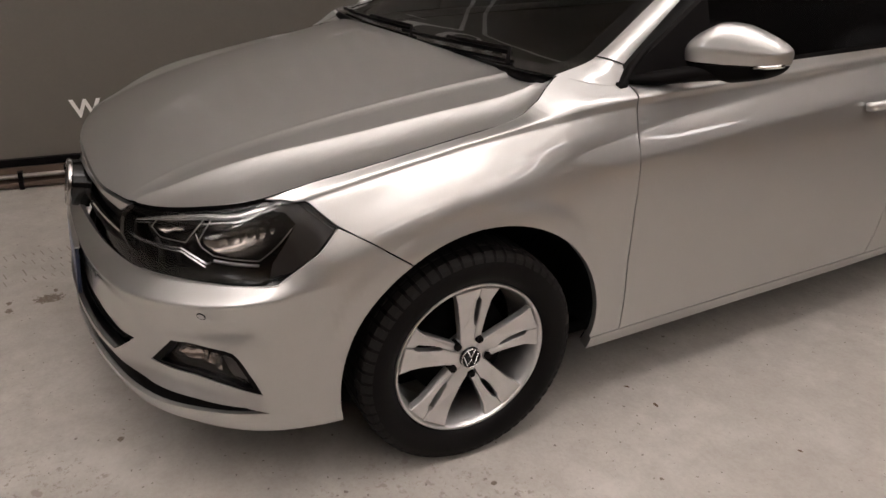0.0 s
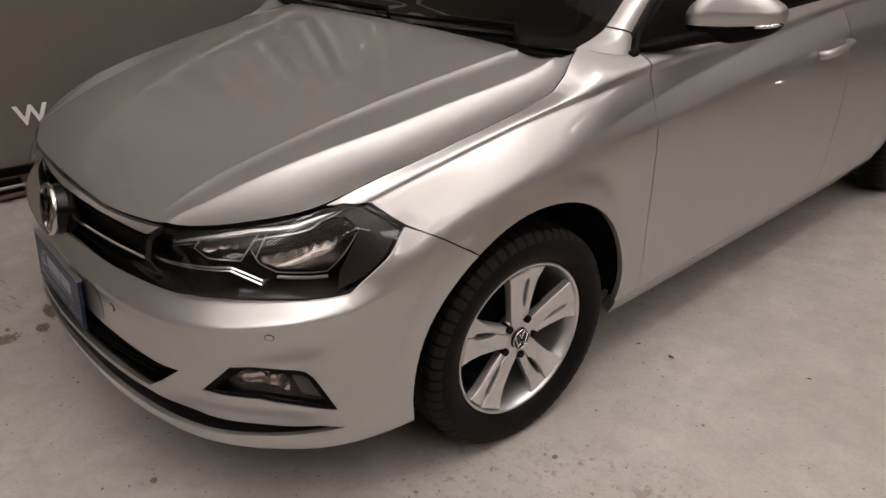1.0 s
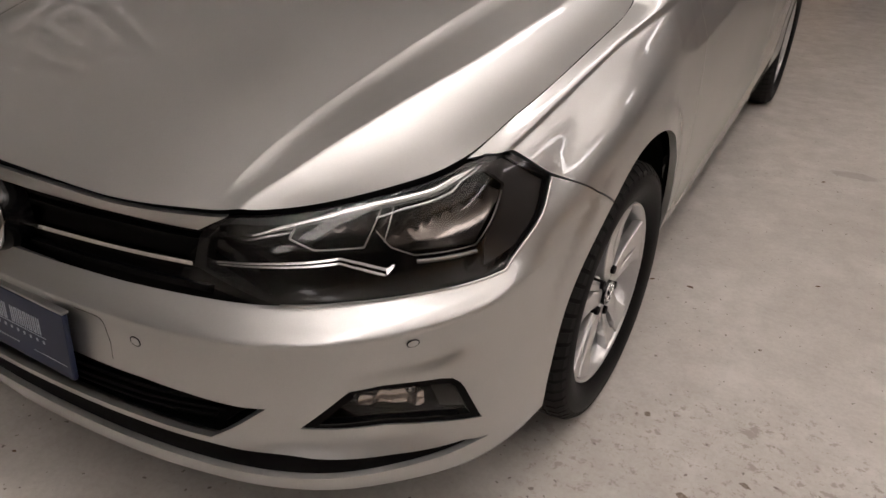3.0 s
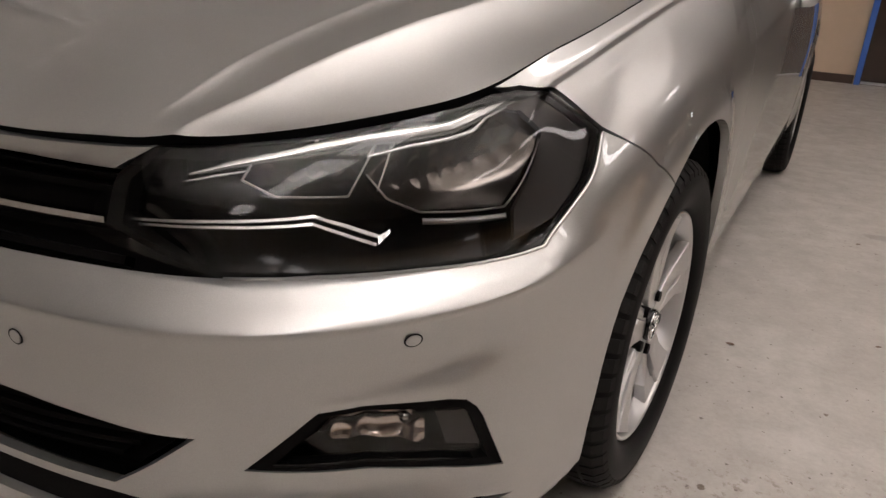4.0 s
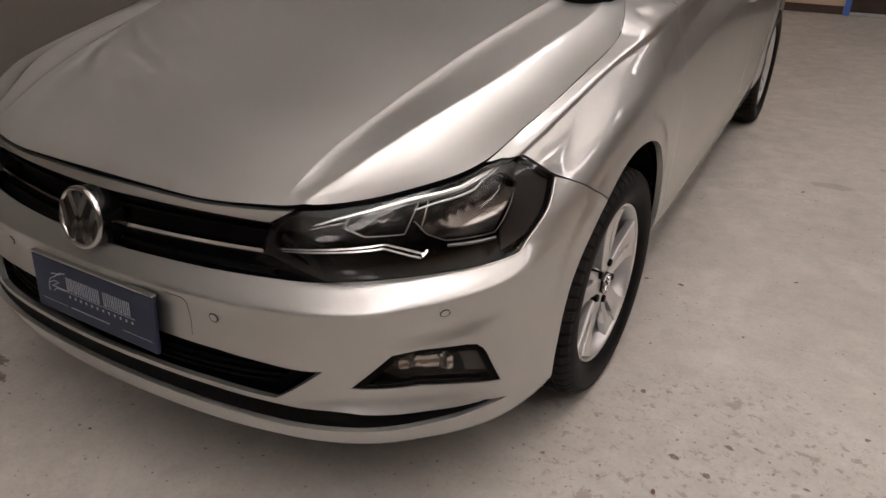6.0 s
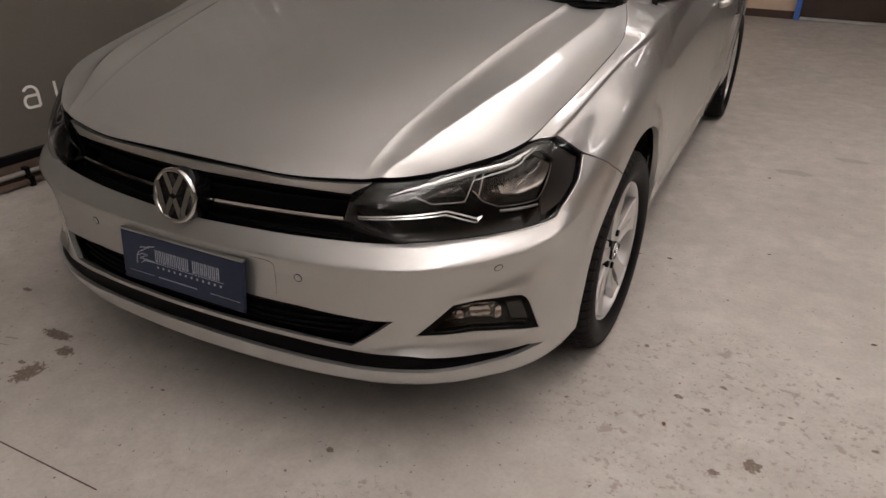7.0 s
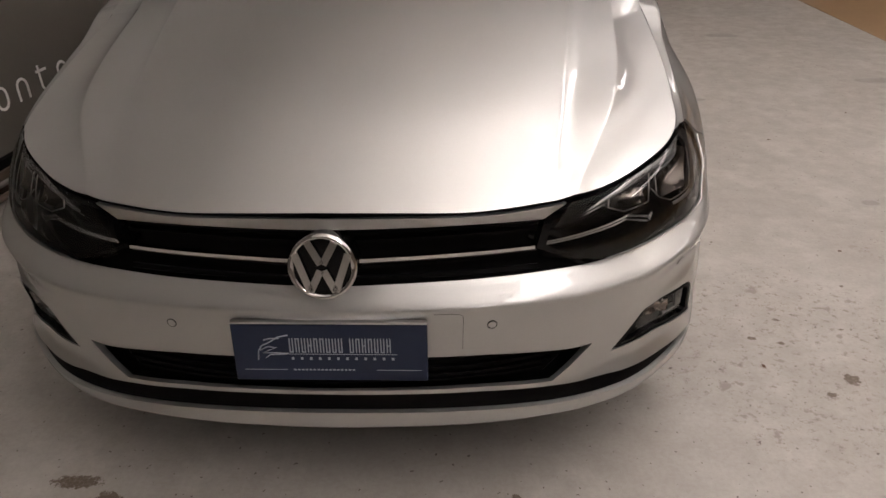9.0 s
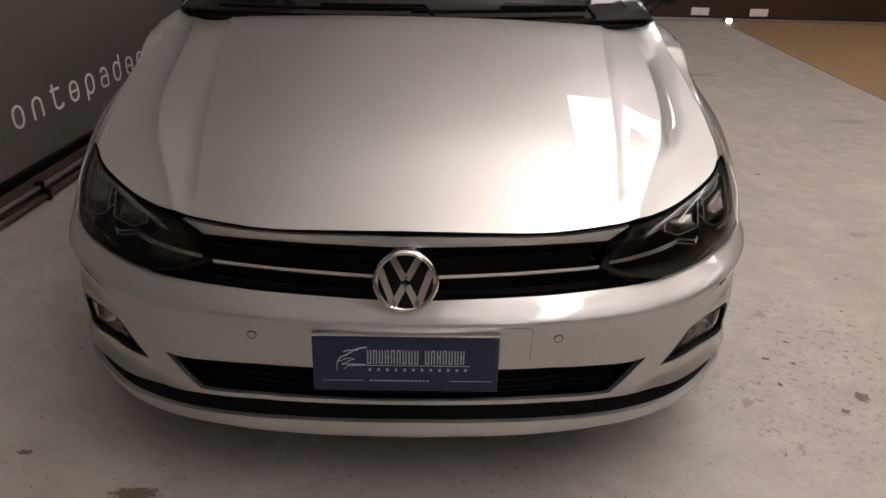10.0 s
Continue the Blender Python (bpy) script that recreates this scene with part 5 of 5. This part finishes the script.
rng = random.Random(4)
x = -.078
for k in range(17):
    if k == 9:
        x += .010
        continue
    print_bar(x, .015, .0024, .032)
    print_bar(x + .0058, .015, .0024, .032)
    print_bar(x + .0029, .015 + rng.choice((-.0148, .0148, 0)), .008, .0024)
    x += .0121
print_bar(.025, -.0045, .215, .0012)
for k in range(12):
    print_bar(-.074 + k * .0180, -.0145, .0050, .0055)
for k in range(16):
    print_bar(-.072 + k * .0078, -.0405, .005, .003)
print_bar(-.13, -.0405, .085, .0008)
print_bar(.135, -.0405, .09, .0008)
for arc, rad in (([(-.143, -.018), (-.141, .002), (-.134, .014), (-.118, .022), (-.100, .034), (-.080, .038)], .0014),
                 ([(-.137, .004), (-.122, .012), (-.104, .010), (-.120, .004), (-.132, -.002), (-.110, -.002), (-.082, -.003)], .0012),
                 ([(-.128, .027), (-.118, .030), (-.098, .031)], .0014), ([(-.128, -.014), (-.118, -.006), (-.085, -.0045)], .0010)):
    tube("print_line", [plate_m @ Vector((a, b, .0055)) for a, b in arc], rad, M_PALEBLUE, plate, sides=6)

# edge of the number plate recess
tube("recess_edge", [tuple(skin(a, b, -.0005)[0]) for a, b in ((.205, .4915), (.235, .491), (.255, .489), (.262, .484), (.2635, .476), (.263, .44), (.262, .408))], .0004, M_DARK, car, sides=5)

# wipers
for x0, x1, dz in ((-.60, .02, .0), (-.02, .52, .004)):
    wiper = new("wiper")
    wiper.parent = car
    pts = [tuple(screen(np.array([u]), np.array([.045 + dz * 4 + .05 * t]))[0] + np.array([0, -.012, .012])) for t, u in zip(np.linspace(0, 1, 9), np.linspace(x0 / .72, x1 / .72, 9))]
    tube("blade", pts, .006, M_BLACK, wiper, sides=6)
    tube("arm", [(q[0], q[1] - .006, q[2] + .012) for q in pts[4:]] + [(x1 + .03, float(cowl_y(x1)) + .01, .945)], .006, M_BLACK, wiper, sides=6)

# wheels
TY_R, TY_W = .2955, .178


def build_wheel():
    w = empty("wheel")
    prof = [(-.062, .205), (-.074, .214), (-.083, .235), (-.086, .255), (-.080, .278), (-.066, .2905), (-.03, TY_R), (.03, TY_R), (.066, .2905), (.080, .278), (.087, .255), (.084, .235), (.075, .214), (.062, .206)]
    tyre = lathe("tyre", prof, M_RUBBER, w, "black rubber tyre", seg=96)
    for k in range(60):   # shoulder blocks
        a = k * math.tau / 60
        if k == 0:
            ring = [(.046, .2948), (.066, .2922), (.080, .2802), (.0835, .270), (.070, .266), (.046, .276)]
            vs = [(px, q * .0105, pr) for q in (-1, 1) for px, pr in ring]
            fs = [(5, 4, 3, 2, 1, 0), (6, 7, 8, 9, 10, 11)] + [(i, (i + 1) % 6, 6 + (i + 1) % 6, 6 + i) for i in range(6)]
            block = raw("tread_block", vs, fs, M_TREAD, tyre, flat=True)
        else:
            o = new("tread_block", block.data)
            o.parent = tyre
            o.rotation_euler = (a, 0, 0)
    for k in range(60):   # tread across the tyre
        a = k * math.tau / 60
        if k == 0:
            bm = bmesh.new()
            box_bm(bm, -.072, -.0115, .286, .040, .0115, .2968, .002)
            tread = part("tread_bar", bm, M_TREAD, tyre, smooth_faces=False)
        else:
            o = new("tread_bar", tread.data)
            o.parent = tyre
            o.rotation_euler = (a, 0, 0)
    lathe("groove", [(-.05, .2962), (-.046, .2962), (-.046, .2950), (-.05, .2950)], M_DARK, tyre, seg=64)
    rim = lathe("rim", [(.063, .2075), (.069, .2065), (.070, .203), (.066, .199), (.055, .196), (.040, .190), (-.06, .182), (-.07, .2), (-.072, .205), (-.06, .196), (.035, .2)], M_ALLOY, w, "silver alloy rim", seg=96)
    lathe("brake_drum", [(.0, .02), (.0, .135), (-.03, .14), (-.03, .02)], M_DARK, w, seg=48)

    def blade(name, pts, z_hub, z_rim):
        """A spoke from its outline in the wheel's plane."""
        lo, hi = [], []
        for a, b in pts:
            r = math.hypot(a, b)
            t = min(max((r - .04) / .155, 0), 1)
            xx = z_hub + (z_rim - z_hub) * t - .005 * math.sin(math.pi * t)
            hi.append((xx, a, b))
            lo.append((xx - .022, a, b))
        n = len(pts)
        verts = hi + lo
        faces = [tuple(range(n))] + [(i, n + i, n + (i + 1) % n, (i + 1) % n) for i in range(n)]
        ob = raw(name, verts, faces, M_ALLOY, rim, flat=True)
        bm = bmesh.new()
        bm.from_mesh(ob.data)
        bmesh.ops.recalc_face_normals(bm, faces=bm.faces)
        es = [e for e in bm.edges if all(q.index < n for q in e.verts)]
        bmesh.ops.bevel(bm, geom=es, offset=.0025, segments=2, profile=.5, affect="EDGES")
        bm.to_mesh(ob.data)
        bm.free()
        return ob

    def polar(r, deg):
        return (r * math.cos(radians(deg)), r * math.sin(radians(deg)))
    for k in range(5):
        d = 95.5 + 72 * k
        wide = [polar(.030, d + 34), polar(.055, d + 24), polar(.08, d + 15.5), polar(.13, d + 10), polar(.165, d + 9), polar(.196, d + 9.5), polar(.196, d - 11), polar(.170, d - 11),
                polar(.160, d - 9), polar(.12, d - 9), polar(.092, d - 12), polar(.085, d - 16), polar(.06, d - 17), polar(.03, d - 22)]
        thin = [polar(.06, d - 17.5), polar(.085, d - 16.5), polar(.095, d - 17.5), polar(.12, d - 16.5), polar(.160, d - 14.5), polar(.170, d - 11.5), polar(.196, d - 11.5),
                polar(.196, d - 27), polar(.16, d - 25), polar(.12, d - 27), polar(.085, d - 31), polar(.06, d - 37), polar(.045, d - 44), polar(.03, d - 40), polar(.045, d - 27)]
        blade("spoke", wide, .056, .067)
        blade("spoke", thin, .054, .064)
        c = polar(.052, d - 34.5)
        bm = bmesh.new()
        bmesh.ops.create_cone(bm, cap_ends=True, segments=16, radius1=.0115, radius2=.0095, depth=.03, matrix=Matrix.Translation((.046, *c)) @ pose(0, 0, 0, 0, 90, 0))
        part("wheel_bolt", bm, M_BLACK, rim, smooth_faces=False)
    lathe("hub", [(.02, .001), (.02, .058), (.046, .056), (.054, .040), (.054, .001)], M_ALLOY, rim, seg=40)
    cap = lathe("centre_cap", [(.050, .0005), (.050, .029), (.061, .0285), (.063, .026), (.063, .0005)], M_GLOSSBLACK, rim, "round centre cap", seg=40)
    tube("ring", [(.0635, math.cos(a) * .0262, math.sin(a) * .0262) for a in np.linspace(0, math.tau, 32, endpoint=False)], .0018, M_CHROME, rim, closed=True, sides=6)
    for pts in (((-.010, .022), (0, .002), (.010, .022)), ((-.021, .010), (-.010, -.021), (0, -.003), (.010, -.021), (.021, .010))):
        tube("mark", [(.0635, a, b) for a, b in pts], .0018, M_CHROME, rim, sides=6)
    return w


WHEEL_X = .787
wheel = build_wheel()
wheel.parent = car
wheel.matrix_basis = pose(WHEEL_X, HUB_Y, HUB_Z, 0, 0, -2)
wheel["label"] = "front wheel with a silver alloy rim"
for xx, yy, turn in ((WHEEL_X, HUB_Y + BASE, 0), (-WHEEL_X, HUB_Y, 178), (-WHEEL_X, HUB_Y + BASE, 180)):
    copy_thing(wheel, pose(xx, yy, HUB_Z, 20 if turn == 0 else 0, 0, turn))


# ---- litter on the floor ----
def leaf(x, y, size, yaw):
    """A curled dry scrap."""
    n, m = 7, 3
    verts, faces = [], []
    for i in range(n):
        t = i / (n - 1)
        w = size * .28 * math.sin(math.pi * min(max(t, .04), .97)) ** .7
        for j in range(m):
            q = j - 1
            verts.append(((t - .5) * size, q * w, .0015 + .10 * size * q * q * (1 + .4 * math.sin(5 * t)) + .08 * size * abs(t - .5)))
    for i in range(n - 1):
        for j in range(m - 1):
            faces.append((i * m + j, (i + 1) * m + j, (i + 1) * m + j + 1, i * m + j + 1))
    ob = raw("leaf_scrap", verts, faces, M_LEAF)
    ob.matrix_basis = pose(x, y, .0005, 0, 0, yaw)
    return tagged(ob, "small dry brown scrap lying on the concrete floor", "leaf scrap", "scraps on the floor")


rg = random.Random(11)
SCRAPS = [(1.265, 1.579), (.936, 1.373), (.827, 1.359), (-.154, -.042), (1.10, .45), (.35, -.32), (.62, -.28), (1.6, 1.1), (1.75, 2.2), (1.2, 2.4), (-.9, -.1), (1.9, .9), (1.45, 3.1), (.1, -.45), (-.45, -.35), (2.3, 2.6)]
for x, y in SCRAPS:
    leaf(x, y, rg.uniform(.010, .022), rg.uniform(0, 360))

# joint in the concrete and a dried tyre print
joint = tagged(raw("floor_joint", [(-1.9, -.371, .0006), (-.02, -.3735, .0006), (-.02, -.3695, .0006), (-1.9, -.367, .0006)], [(0, 1, 2, 3)], M_SKIRT), "thin dark joint line in the concrete floor", "floor joint", kind="structure")
verts, faces = [], []
for i in range(9):
    for j in range(4):
        x0, y0 = -1.02 + j * .085 + rg.uniform(-.008, .008), -.34 + i * .033
        if rg.random() < .25:
            continue
        k = len(verts)
        w, h = rg.uniform(.03, .055), rg.uniform(.003, .006)
        verts += [(x0, y0, .0007), (x0 + w, y0 + .012, .0007), (x0 + w, y0 + .012 + h, .0007), (x0, y0 + h, .0007)]
        faces.append((k, k + 1, k + 2, k + 3))
M_PRINT = make_speckled("dry_tyre_dirt", (0.24, 0.21, 0.19), (0.30, 0.27, 0.24), 60, 0.9, 0.1)
tagged(raw("tyre_print", verts, faces, M_PRINT), "faint zigzag tyre print dried on the floor", "tyre print", kind="stuff")
